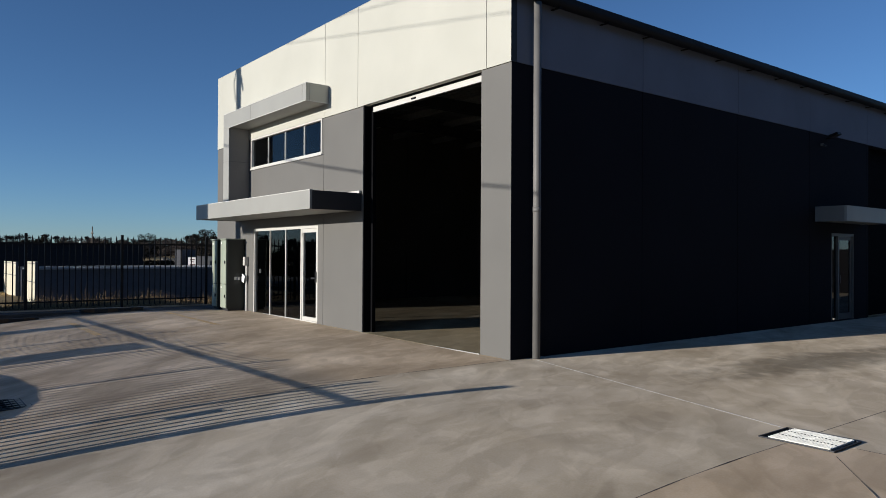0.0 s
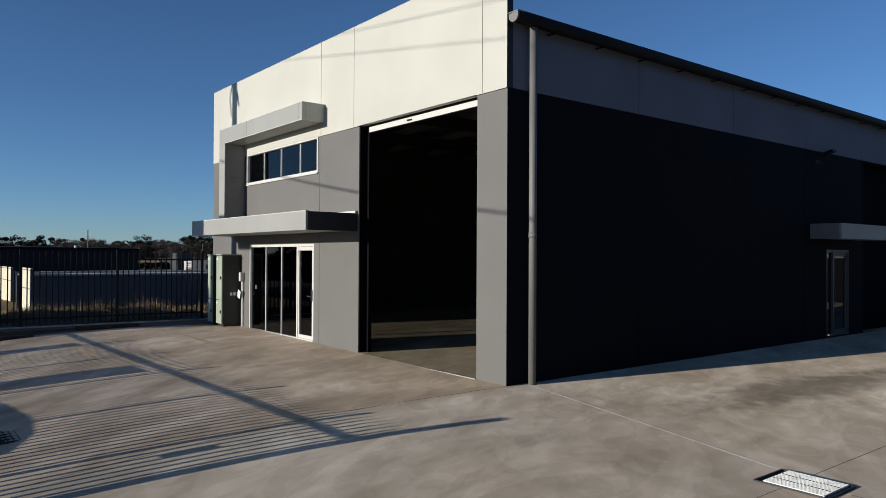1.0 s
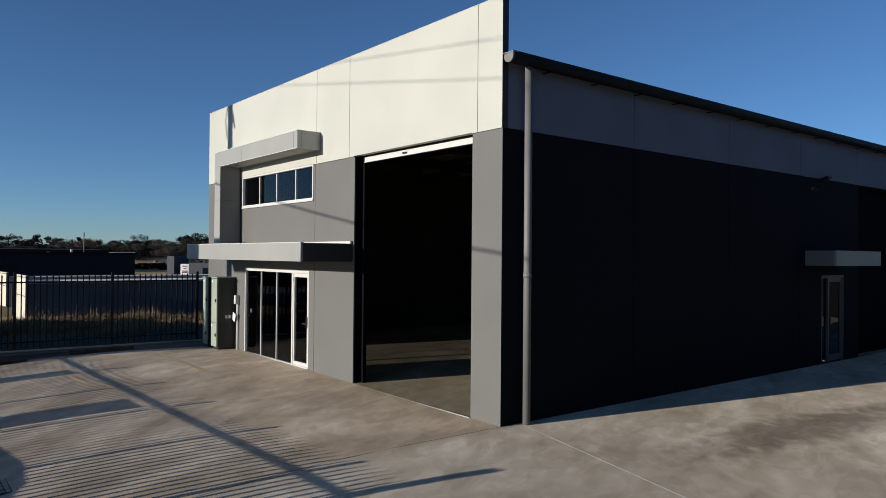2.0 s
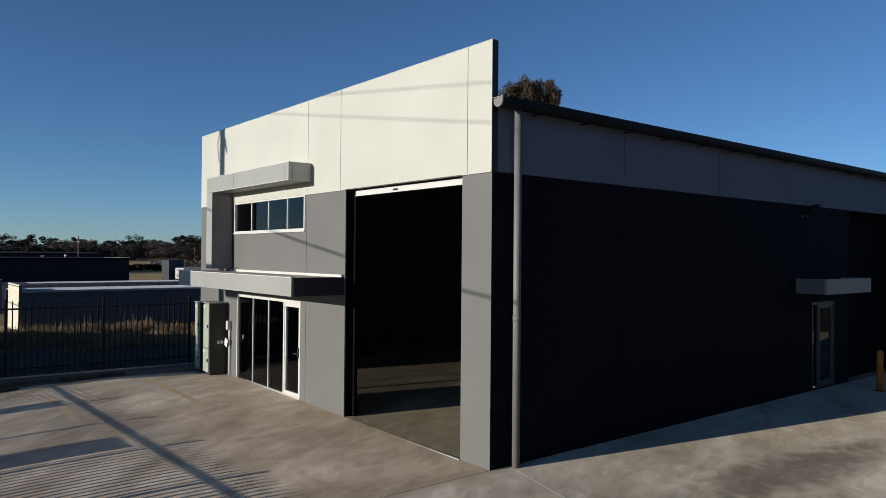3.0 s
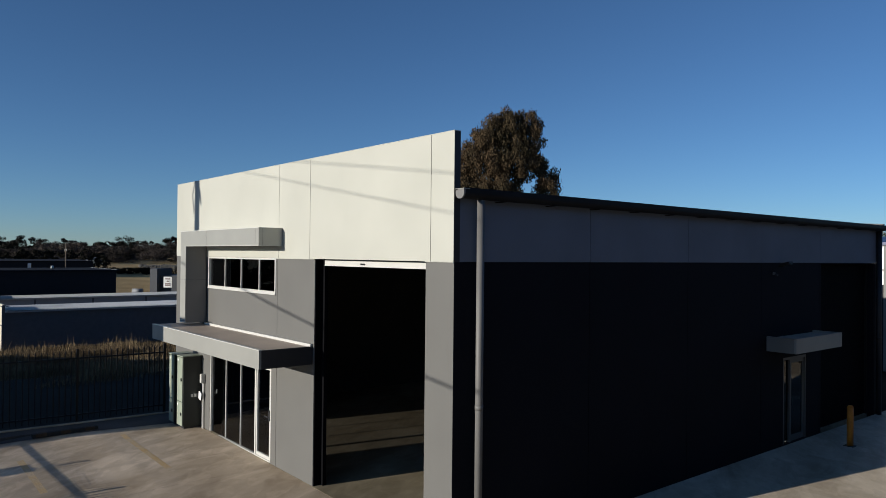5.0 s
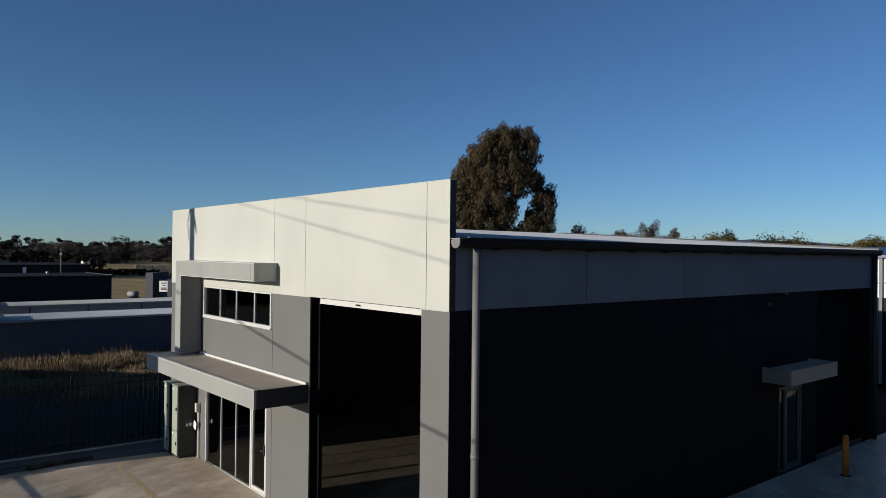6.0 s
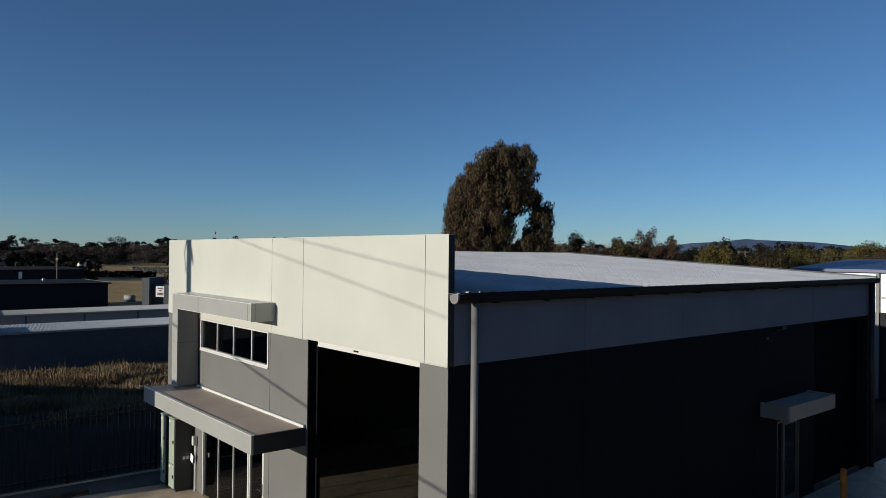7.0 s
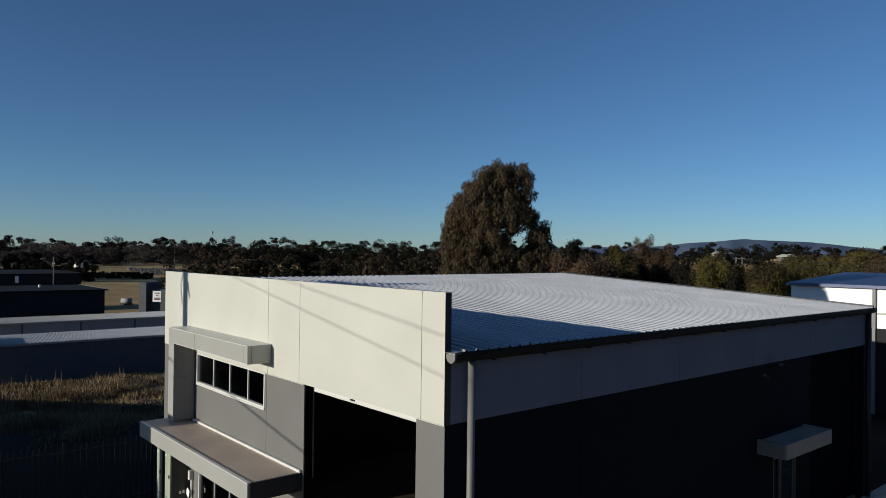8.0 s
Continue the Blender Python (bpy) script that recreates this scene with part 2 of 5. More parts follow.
# ---- building tools ----
def box(bm, x0, x1, y0, y1, z0, z1, bevel=0.0):
    vs = [bm.verts.new(c) for c in ((x0, y0, z0), (x1, y0, z0), (x1, y1, z0), (x0, y1, z0), (x0, y0, z1), (x1, y0, z1), (x1, y1, z1), (x0, y1, z1))]
    fs = [bm.faces.new([vs[i] for i in f]) for f in ((3, 2, 1, 0), (4, 5, 6, 7), (0, 1, 5, 4), (1, 2, 6, 5), (2, 3, 7, 6), (3, 0, 4, 7))]
    if bevel:
        es = list({e for f in fs for e in f.edges})
        bmesh.ops.bevel(bm, geom=es, offset=bevel, segments=2, profile=0.6, affect="EDGES")
    return bm


def boxes(*rows, bevel=0.0):
    bm = bmesh.new()
    for r in rows:
        box(bm, *r, bevel=bevel)
    return bm


def tube(bm, a, b, r0, r1=None, seg=12, caps=True):
    a, b = Vector(a), Vector(b)
    r1 = r0 if r1 is None else r1
    q = (b - a).to_track_quat("Z", "Y").to_matrix()
    rings = []
    for p, r in ((a, r0), (b, r1)):
        rings.append([bm.verts.new(p + q @ Vector((r * math.cos(2 * math.pi * i / seg), r * math.sin(2 * math.pi * i / seg), 0))) for i in range(seg)])
    for i in range(seg):
        f = bm.faces.new((rings[0][i], rings[0][(i + 1) % seg], rings[1][(i + 1) % seg], rings[1][i]))
        f.smooth = seg > 8
    if caps:
        bm.faces.new(rings[0][::-1])
        bm.faces.new(rings[1])
    return bm


def tubes(*rows, seg=12):
    bm = bmesh.new()
    for r in rows:
        tube(bm, *r, seg=seg)
    return bm


def quads_mesh(name, verts, faces, material):
    me = bpy.data.meshes.new(name)
    me.from_pydata([tuple(v) for v in verts], [], [tuple(f) for f in faces])
    me.materials.append(material)
    return me


def fast_mesh(name, verts, corners, material):
    """A mesh of many equal polygons from arrays: verts (n, 3), corners (m, k)."""
    me = bpy.data.meshes.new(name)
    m, k = corners.shape
    me.vertices.add(len(verts))
    me.vertices.foreach_set("co", np.asarray(verts, dtype=np.float32).ravel())
    me.loops.add(m * k)
    me.loops.foreach_set("vertex_index", corners.astype(np.int32).ravel())
    me.polygons.add(m)
    me.polygons.foreach_set("loop_start", np.arange(0, m * k, k, dtype=np.int32))
    me.polygons.foreach_set("loop_total", np.full(m, k, dtype=np.int32))
    me.update(calc_edges=True)
    me.materials.append(material)
    return me


def thing(name, at=(0, 0, 0), label="", category="", group="", kind=""):
    ob = new(name)
    ob.location = at
    ob.empty_display_size = 0.2
    bpy.context.view_layer.update()
    return tagged(ob, label, category, group, kind)


def under(ob, parent):
    """ob, built in world coordinates, becomes a part of parent."""
    ob.parent = parent
    at = parent.location if parent.parent is None else Vector((0, 0, 0))
    ob.matrix_parent_inverse = Matrix.Translation(-at)
    return ob


def finish(bm, name, material):
    bmesh.ops.recalc_face_normals(bm, faces=bm.faces)
    me = bpy.data.meshes.new(name)
    bm.to_mesh(me)
    bm.free()
    me.materials.append(material)
    return me


def part(name, bm, material, parent, label=""):
    """One mesh under a thing or under a part, its bmesh in world coordinates."""
    ob = new(name, finish(bm, name, material))
    under(ob, parent)
    return tagged(ob, label)


def single(name, bm, material, label="", category="", group="", kind=""):
    return tagged(new(name, finish(bm, name, material)), label, category, group, kind)


# ---- ground ----
def smooth(a, b, v):
    t = np.clip((v - a) / (b - a), 0, 1)
    return t * t * (3 - 2 * t)


def yard_z(x, y):
    """The yard's fall: up a little towards the west, down to the street."""
    return -0.0105 * np.minimum(x, 0.0) - 0.65 * smooth(-2.0, -12.0, y)


def land_z(x, y):
    """The land: level round the yard, falling into a shallow valley and rising again."""
    r = np.hypot(x, y)
    z = np.interp(r, [0, 13, 22, 30, 48, 60, 110, 190, 350, 650, 1500, 4800], [-0.25, -0.25, -0.65, -1.2, -2.3, -2.4, -2.4, -6.0, -1.5, 0, 0, 0])
    inside = smooth(-12.2, -10.2, x) * smooth(19, 17, x) * smooth(-17, -13, y) * smooth(27, 25, y)
    return z - 1.0 * inside


def ground():
    c = np.concatenate([-np.geomspace(90, 4800, 40)[::-1], np.arange(-80, 81, 2.0), np.geomspace(90, 4800, 40)])
    X, Y = np.meshgrid(c, c)
    Z = land_z(X, Y) + 0.06 * np.sin(X * 0.9 + np.cos(Y * 0.7)) * (X < -14)
    n = len(c)
    i = np.arange(n * n).reshape(n, n)
    f = np.stack([i[:-1, :-1], i[:-1, 1:], i[1:, 1:], i[1:, :-1]], -1).reshape(-1, 4)
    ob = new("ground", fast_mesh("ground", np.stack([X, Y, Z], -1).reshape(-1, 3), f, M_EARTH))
    tagged(ob, "dry brown paddock earth reaching to the horizon", "ground", kind="structure")


ground()


# ---- yard ----
yard = thing("pavement", label="stained grey concrete yard slabs with sawn joints", category="pavement", kind="structure")
JA, JB = Vector((0.0, 0.42, 0)), Vector((4.66, -0.88, 0))    # the pale joint from the corner to the pit


def slab(x0, x1, y0, y1, cut=0):
    g = 0.0035
    nx, ny = max(1, int((x1 - x0) / 0.8)), max(1, int((y1 - y0) / 0.8))
    bm = bmesh.new()
    xs, ys = np.linspace(x0 + g, x1 - g, nx + 1), np.linspace(y0 + g, y1 - g, ny + 1)
    top = [[bm.verts.new((x, y, 0)) for x in xs] for y in ys]
    for j in range(ny):
        for i in range(nx):
            bm.faces.new((top[j][i], top[j][i + 1], top[j + 1][i + 1], top[j + 1][i]))
    if cut:
        d = (JB - JA).normalized()
        nrm = Vector((-d.y, d.x, 0))
        bmesh.ops.bisect_plane(bm, geom=bm.verts[:] + bm.edges[:] + bm.faces[:], plane_co=JA + nrm * g * cut, plane_no=nrm, clear_inner=cut > 0, clear_outer=cut < 0)
    ret = bmesh.ops.extrude_face_region(bm, geom=bm.faces[:])
    low = [v for v in ret["geom"] if isinstance(v, bmesh.types.BMVert)]
    for v in bm.verts:
        v.co.z = float(yard_z(v.co.x, v.co.y))
    for v in low:
        v.co.z -= 0.15
    part("slab", bm, M_DRIVE if x0 >= 0 and y1 > -1.0 else M_SLAB, yard)


XS, NORTH = (-11.95, -6.0, 0.0), 0.0
for x0, x1 in zip(XS, XS[1:]):
    slab(x0, x1, -13.2, -7.2)
    slab(x0, x1, -7.2, NORTH)
for c in (1, -1):
    slab(0.0, 4.95, -7.2, 8.0, c)
slab(0.0, 4.95, -13.2, -7.2)
slab(0.0, 4.95, 8.0, 16.0)
slab(0.0, 4.95, 16.0, 26.0)
for x0, x1 in ((4.95, 10.5), (10.5, 18.0)):
    for y0, y1 in ((-13.2, -7.2), (-7.2, -1.12), (-1.12, 8.0), (8.0, 16.0), (16.0, 26.0)):
        slab(x0, x1, y0, y1)
# sealant in the joints: it shows as the dark or pale line between slabs
def sealant(x0, y0, x1, y1, w=0.0035, material=None):
    p, q = Vector((x0, y0, 0)), Vector((x1, y1, 0))
    side = (q - p).normalized().cross(Vector((0, 0, 1))) * w
    bm = bmesh.new()
    n = max(1, int((q - p).length / 0.8))
    rows = []
    for i in range(n + 1):
        c = p.lerp(q, i / n)
        z = float(yard_z(c.x, c.y))
        rows.append([bm.verts.new((c.x + s * side.x, c.y + s * side.y, z + h)) for s, h in ((-1, -0.02), (-1, 0.0012), (1, 0.0012), (1, -0.02))])
    for a, b in zip(rows, rows[1:]):
        for k in range(3):
            bm.faces.new((a[k], a[k + 1], b[k + 1], b[k]))
    part("joint_strip", bm, material or M_JOINT, yard, "pale sealant strip" if material else "dark sealant strip")


sealant(0.25, 0.35, JB.x, JB.y, 0.009, mat("pale_sealant", (0.75, 0.72, 0.66), rough=0.8, vary=0.1))
sealant(0, -7.2, 0, 0.0, 0.006)
sealant(4.95, -7.2, 4.95, -1.5)
sealant(4.95, -0.85, 4.95, 8.0)
sealant(5.4, -1.5, 7.6, -4.4, 0.0025)
sealant(5.4, -1.12, 10.5, -1.12)
sealant(-12, -7.2, 18, -7.2)

# painted bay lines
for k, (y, x0, x1) in enumerate(((-1.86, -10.6, -7.15), (-4.21, -9.9, -7.25), (-6.65, -10.0, -7.0))):
    bm = bmesh.new()
    xs = np.linspace(x0, x1, 9)
    up = [[bm.verts.new((x, y + s, float(yard_z(x, y + s)) + 0.0012)) for s in (-0.065, 0.065)] for x in xs]
    for a, b in zip(up, up[1:]):
        bm.faces.new((a[0], b[0], b[1], a[1]))
    part("bay_line", bm, M_LINE, yard, "worn yellow painted bay line")


def drain_grate(x0, x1, y0, y1, label, bars=18, material=None):
    z = float(yard_z((x0 + x1) / 2, (y0 + y1) / 2)) + 0.004
    t = thing("drain_grate", ((x0 + x1) / 2, (y0 + y1) / 2, z), label, "drain grate", "drain grates in the yard")
    w = 0.018
    part("frame", boxes((x0 - w, x1 + w, y0 - w, y0, z, z + 0.012), (x0 - w, x1 + w, y1, y1 + w, z, z + 0.012), (x0 - w, x0, y0, y1, z, z + 0.012), (x1, x1 + w, y0, y1, z, z + 0.012)), M_DARKMETAL, t)
    # no hole is cut: a black plate carries the darkness below the bars
    part("pit", boxes((x0, x1, y0, y1, z - 0.004, z)), M_BLACK, t, "black plate in place of the pit's shade")
    for i in range(bars):
        y = y0 + (i + 0.5) * (y1 - y0) / bars
        part("bar", boxes((x0 + 0.06, x1 - 0.03, y - 0.004, y + 0.004, z + 0.001, z + 0.02)), material or M_GRATE, t)
    for k in range(1, 6):
        x = x0 + 0.06 + (x1 - x0 - 0.09) * (k - 1) / 4
        part("cross_bar", boxes((x - 0.004, x + 0.004, y0 + 0.012, y1 - 0.012, z + 0.001, z + 0.015)), material or M_GRATE, t)


def slot_rows(x0, x1, y0, y1):
    """Dark dashes where the bright grate is notched."""
    z = float(yard_z((x0 + x1) / 2, (y0 + y1) / 2)) + 0.025
    return [boxes(*[(x - 0.006, x + 0.006, y - 0.005, y + 0.005, z - 0.004, z) for x in np.linspace(x0 + 0.08, x1 - 0.05, 17)]) for y in (y0 + (y1 - y0) * 0.34, y0 + (y1 - y0) * 0.67)]


drain_grate(4.72, 5.33, -1.4, -0.91, "bright galvanised drain grate let into the concrete yard")
for row in slot_rows(4.72, 5.33, -1.4, -0.91):
    part("notch_row", row, M_BLACK, bpy.data.objects["drain_grate"], "row of dark notches")
drain_grate(-2.45, -1.8, -6.85, -5.98, "dark grated drain pit in the concrete yard", 14, M_BLACK)

# ---- warehouse ----
W, L, T = 12.22, 17.05, 0.18            # width, length, panel thickness
TOP, BAND = 6.63, 4.6
EAVE, HIGH = 5.72, 6.42
wh = thing("warehouse", (-W / 2, L / 2, 0), "cream and grey concrete warehouse with an open roller door", "building")
J = 0.006


def panel(x0, x1, y0, y1, z0, z1, material, holes=(), along="x"):
    """One tilt-up panel, cut round its openings (a0, a1, z0, z1 along its length)."""
    bm = bmesh.new()
    a0, a1 = (x0, x1) if along == "x" else (y0, y1)
    us = sorted({a0, a1, *(h[0] for h in holes), *(h[1] for h in holes)})
    ws = sorted({z0, z1, *(h[2] for h in holes), *(h[3] for h in holes)})
    solid = {}
    for i in range(len(us) - 1):
        for j in range(len(ws) - 1):
            u, w = (us[i] + us[i + 1]) / 2, (ws[j] + ws[j + 1]) / 2
            solid[i, j] = not any(h[0] < u < h[1] and h[2] < w < h[3] for h in holes)
    key = {}

    def v(i, j, s):
        if (i, j, s) not in key:
            key[i, j, s] = bm.verts.new((us[i], (y0, y1)[s], ws[j]) if along == "x" else ((x0, x1)[s], us[i], ws[j]))
        return key[i, j, s]

    for (i, j), full in solid.items():
        if not full:
            continue
        bm.faces.new([v(i, j, 0), v(i + 1, j, 0), v(i + 1, j + 1, 0), v(i, j + 1, 0)])
        bm.faces.new([v(i, j, 1), v(i, j + 1, 1), v(i + 1, j + 1, 1), v(i + 1, j, 1)])
        for (di, dj, p, q) in ((-1, 0, (0, 0), (0, 1)), (1, 0, (1, 0), (1, 1)), (0, -1, (0, 0), (1, 0)), (0, 1, (0, 1), (1, 1))):
            if not solid.get((i + di, j + dj), False):
                bm.faces.new([v(i + p[0], j + p[1], 0), v(i + q[0], j + q[1], 0), v(i + q[0], j + q[1], 1), v(i + p[0], j + p[1], 1)])
    bmesh.ops.dissolve_limit(bm, angle_limit=0.01, verts=bm.verts, edges=bm.edges)
    return part("wall_panel", bm, material, wh)


GLZ = (-9.67, -6.18, 0.05, 2.25)         # ground-floor glazing
WIN = (-9.84, -6.0, 3.82, 4.595)         # upper window
ROL = (-4.3, -0.7, -0.2, 4.594)          # roller door opening
ups = [-W, -5.87, -4.5, -0.57, 0.0]
for a, b in zip(ups, ups[1:]):
    panel(a + J, b - J if b else b, 0.0, 0.12, BAND, TOP, M_WHITE)
panel(-W + J, -5.93 - J, 0.012, T, -0.2, BAND - 0.004, M_GREY, [(GLZ[0], GLZ[1], GLZ[2], GLZ[3]), (WIN[0], WIN[1], WIN[2], BAND - 0.004)][:1] + [(WIN[0], -5.999, WIN[2], WIN[3])])
panel(-5.93 + J, ROL[0], 0.012, T, -0.2, BAND - 0.004, M_GREY)
panel(ROL[1], 0.0, 0.012, T, -0.2, BAND - 0.004, M_GREY)
# drip edge below the cream panels
for a, b in ((-5.99, ROL[0]), (ROL[1], 0.006)):
    part("drip_edge", boxes((a, b, -0.012, 0.012, BAND - 0.012, BAND - 0.001)), M_WHITE, wh)
part("parapet_cap", boxes((-W - 0.004, 0.006, -0.004, 0.126, TOP, TOP + 0.01)), M_WHITE, wh)
# dark sheets over the parapet's end and the corner carry the east side's shade
part("parapet_back", boxes((0.0005, 0.004, 0.002, 0.124, BAND, TOP - 0.002)), M_DARKMETAL, wh, "dark sheet over the parapet's shaded end")

part("corner_return", boxes((0.0005, 0.004, 0.016, T + 0.004, -0.02, BAND - 0.006)), M_SIDESHADE, wh, "corner return with the side's shade in its colour")

# east wall: shade darkened into both tones, deeper below; sawn joints
SR = (13.1, 16.75, -0.2, 4.57)
SD = (10.93, 12.23, 0.02, 2.2)
ys = [T, 3.3, 6.56, 9.77, 13.0, L]
for a, b in zip(ys, ys[1:]):
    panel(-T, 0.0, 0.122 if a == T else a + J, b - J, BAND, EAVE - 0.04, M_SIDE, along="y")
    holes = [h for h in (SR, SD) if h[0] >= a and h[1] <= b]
    panel(-T, -0.01, a + J, b - J, -0.2, BAND - 0.004, M_SIDESHADE, holes, along="y")
# west and north walls
for a, b in zip(ys, ys[1:]):
    panel(-W, -W + T, a + J, b - J, -0.2, BAND - 0.004, M_RAW, along="y")
    panel(-W, -W + T, 0.122 if a == T else a + J, b - J, BAND, HIGH - 0.06, M_RAW, along="y")
for a, b in zip((-W, -8.0, -4.0, 0.0), (-8.0, -4.0, 0.0)):
    panel(a + J, b - J, L - T, L, -0.2, BAND - 0.004, M_RAW)
    panel(a + J, b - J, L - T, L, BAND, EAVE - 0.04, M_RAW)
bm = bmesh.new()
vs = [bm.verts.new(c) for c in ((-W, L - T, EAVE - 0.04), (0, L - T, EAVE - 0.04), (-W, L - T, HIGH - 0.06), (-W, L, EAVE - 0.04), (0, L, EAVE - 0.04), (-W, L, HIGH - 0.06))]
for f in ((0, 1, 2), (3, 5, 4), (0, 3, 4, 1), (1, 4, 5, 2), (2, 5, 3, 0)):
    bm.faces.new([vs[i] for i in f])
part("gable", bm, M_RAW, wh)

# floor inside
bm = bmesh.new()
xs, yy = np.linspace(-W + T, -T, 13), np.linspace(0.0, L - T, 13)
g = [[bm.verts.new((x, y, float(yard_z(x, 0)) + 0.004)) for x in xs] for y in yy]
for j in range(12):
    for i in range(12):
        bm.faces.new((g[j][i], g[j][i + 1], g[j + 1][i + 1], g[j + 1][i]))
ret = bmesh.ops.extrude_face_region(bm, geom=bm.faces[:])
for v in ret["geom"]:
    if isinstance(v, bmesh.types.BMVert):
        v.co.z -= 0.2
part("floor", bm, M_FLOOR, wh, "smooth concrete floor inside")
part("threshold", boxes((ROL[0], ROL[1], -0.012, 0.008, 0.0, 0.024)), M_GALV, wh, "pale steel strip at the doorway")


# roof: ribbed sheets falling to the east
def roof_z(x):
    return EAVE + (HIGH - EAVE) * (0.22 - x) / (W + 0.34)


pitch, prof = 0.24, ((0.0, 0.0), (0.155, 0.0), (0.168, 0.027), (0.203, 0.027), (0.216, 0.0))
xe = (0.13, -W - 0.12)


def roof_sheet(y, ribs):
    """One length of ribbed sheet from gutter to ridge side, its edges turned down to a real thickness."""
    pts = [(y + k * pitch + a, h) for k in range(ribs) for a, h in prof] + [(y + ribs * pitch - 0.003, 0.0)]
    bm = bmesh.new()
    rows = [[bm.verts.new((x, p, roof_z(x) + h)) for p, h in pts] for x in xe]
    low = [[bm.verts.new((x, p, roof_z(x) + h - 0.006)) for p, h in pts] for x in xe]
    for i in range(len(pts) - 1):
        bm.faces.new((rows[0][i], rows[0][i + 1], rows[1][i + 1], rows[1][i]))
        bm.faces.new((low[0][i], low[1][i], low[1][i + 1], low[0][i + 1]))
        for k in (0, 1):
            bm.faces.new((rows[k][i], low[k][i], low[k][i + 1], rows[k][i + 1]))
    for i in (0, -1):
        bm.faces.new((rows[0][i], rows[1][i], low[1][i], low[0][i]))
    part("roof_sheet", bm, M_ROOF, wh)


for k in range(24):
    roof_sheet(0.14 + k * 3 * pitch, 3 if k < 23 else 2)
for k, y in enumerate(np.arange(1.2, L - 0.5, 1.6)):
    part("purlin", boxes((-W + T, -T, y - 0.035, y + 0.035, EAVE - 0.22, EAVE - 0.05)), M_GALV, wh)
for x in (-3.0, -6.0, -9.0):
    part("rafter", boxes((x - 0.08, x + 0.08, T, L - T, EAVE - 0.5, EAVE - 0.221)), M_DARKMETAL, wh)
part("closing_flashing", boxes((-W - 0.14, -W - 0.1, T + 0.1, L + 0.1, HIGH - 0.12, HIGH + 0.035)), M_DARKMETAL, wh)

bm = bmesh.new()
ends = [[bm.verts.new((x, y, roof_z(x) + h)) for y, h in ((L + 0.06, 0.01), (L + 0.06, 0.07), (L + 0.17, 0.07), (L + 0.17, -0.12), (L + 0.14, -0.12), (L + 0.14, 0.01))] for x in xe]
for i in range(6):
    bm.faces.new((ends[0][i], ends[0][(i + 1) % 6], ends[1][(i + 1) % 6], ends[1][i]))
for e in ends:
    bm.faces.new(e)
part("barge_flashing", bm, M_DARKMETAL, wh, "dark flashing along the far roof edge")

# gutter, half-round, with its end cap
bm = bmesh.new()
prof = [(0.235, 5.735)] + [(0.135 + 0.1 * math.cos(a), 5.665 - 0.095 * math.sin(a)) for a in np.linspace(0, math.pi, 11)] + [(0.035, 5.7)]
ra = [bm.verts.new((x, 0.03, z)) for x, z in prof]
rb = [bm.verts.new((x, L + 0.1, z)) for x, z in prof]
ia = [bm.verts.new((0.135 + (x - 0.135) * 0.94, 0.03, z + 0.004)) for x, z in prof]
ib = [bm.verts.new((0.135 + (x - 0.135) * 0.94, L + 0.1, z + 0.004)) for x, z in prof]
for i in range(len(prof) - 1):
    for p, q in ((ra, rb), (ib, ia)):
        f = bm.faces.new((p[i], p[i + 1], q[i + 1], q[i]))
        f.smooth = True
gutter = part("gutter", bm, M_GUTTER, wh, "dark half-round gutter along the eave")
bm = bmesh.new()
e0 = [bm.verts.new((x, 0.0, z)) for x, z in prof]
e1 = [bm.verts.new((x, 0.03, z)) for x, z in prof]
bm.faces.new(e0)
bm.faces.new(e1[::-1])
for i in range(len(prof)):
    j = (i + 1) % len(prof)
    bm.faces.new((e0[i], e0[j], e1[j], e1[i]))
part("end_cap", bm, M_PIPE, gutter, "grey end cap of the gutter")
part("overflow_lip", boxes((0.02, 0.24, -0.01, 0.12, 5.718, 5.726)), M_CLAD, gutter)
for y in np.arange(0.9, L, 1.2):
    part("bracket", boxes((0.0, 0.2, y - 0.02, y + 0.02, 5.555, 5.57)), M_GUTTER, gutter)


def downpipe(x, y, r, top, material):
    p = part("downpipe", tubes(((x, y, float(yard_z(x, y))), (x, y, top), r), seg=20), material, wh)
    part("socket", tubes(((x, y, 2.28), (x, y, 2.36), r + 0.006), seg=20), material, p)


downpipe(0.118, 0.456, 0.061, 5.57, M_PIPE)
downpipe(0.08, L - 0.1, 0.078, 5.6, M_DARKMETAL)

# front roller door, rolled up
rd = part("roller_door", boxes((ROL[0] + 0.1, ROL[1], 0.21, 0.3, 4.47, 4.7)), M_DARKMETAL, wh, "rolled-up steel roller door")
part("bottom_rail", boxes((ROL[0] + 0.12, ROL[1], 0.17, 0.2, 4.48, 4.575), (ROL[0] + 0.12, ROL[1], 0.16, 0.2, 4.465, 4.48)), M_FRAME, rd, "white bottom rail of the rolled-up door")
part("lock", boxes((-2.86, -2.72, 0.155, 0.17, 4.5, 4.53)), M_BLACK, rd)
bm = tubes(((ROL[0] - 0.2, 0.42, 4.85), (ROL[1] + 0.2, 0.42, 4.85), 0.2), seg=20)
part("curtain_roll", bm, M_GALV, rd)
# black strip added over the left reveal in place of its shade
part("guide", boxes((ROL[0] + 0.001, ROL[0] + 0.014, 0.03, T + 0.003, 0.0, 4.585)), M_DOOR, rd)
for x0, x1 in ((ROL[0], ROL[0] + 0.1), (ROL[1] - 0.012, ROL[1] + 0.1)):
    part("guide", boxes((x0, x1, T + 0.004, T + 0.08, 0.0, 4.6)), M_DOOR, rd)
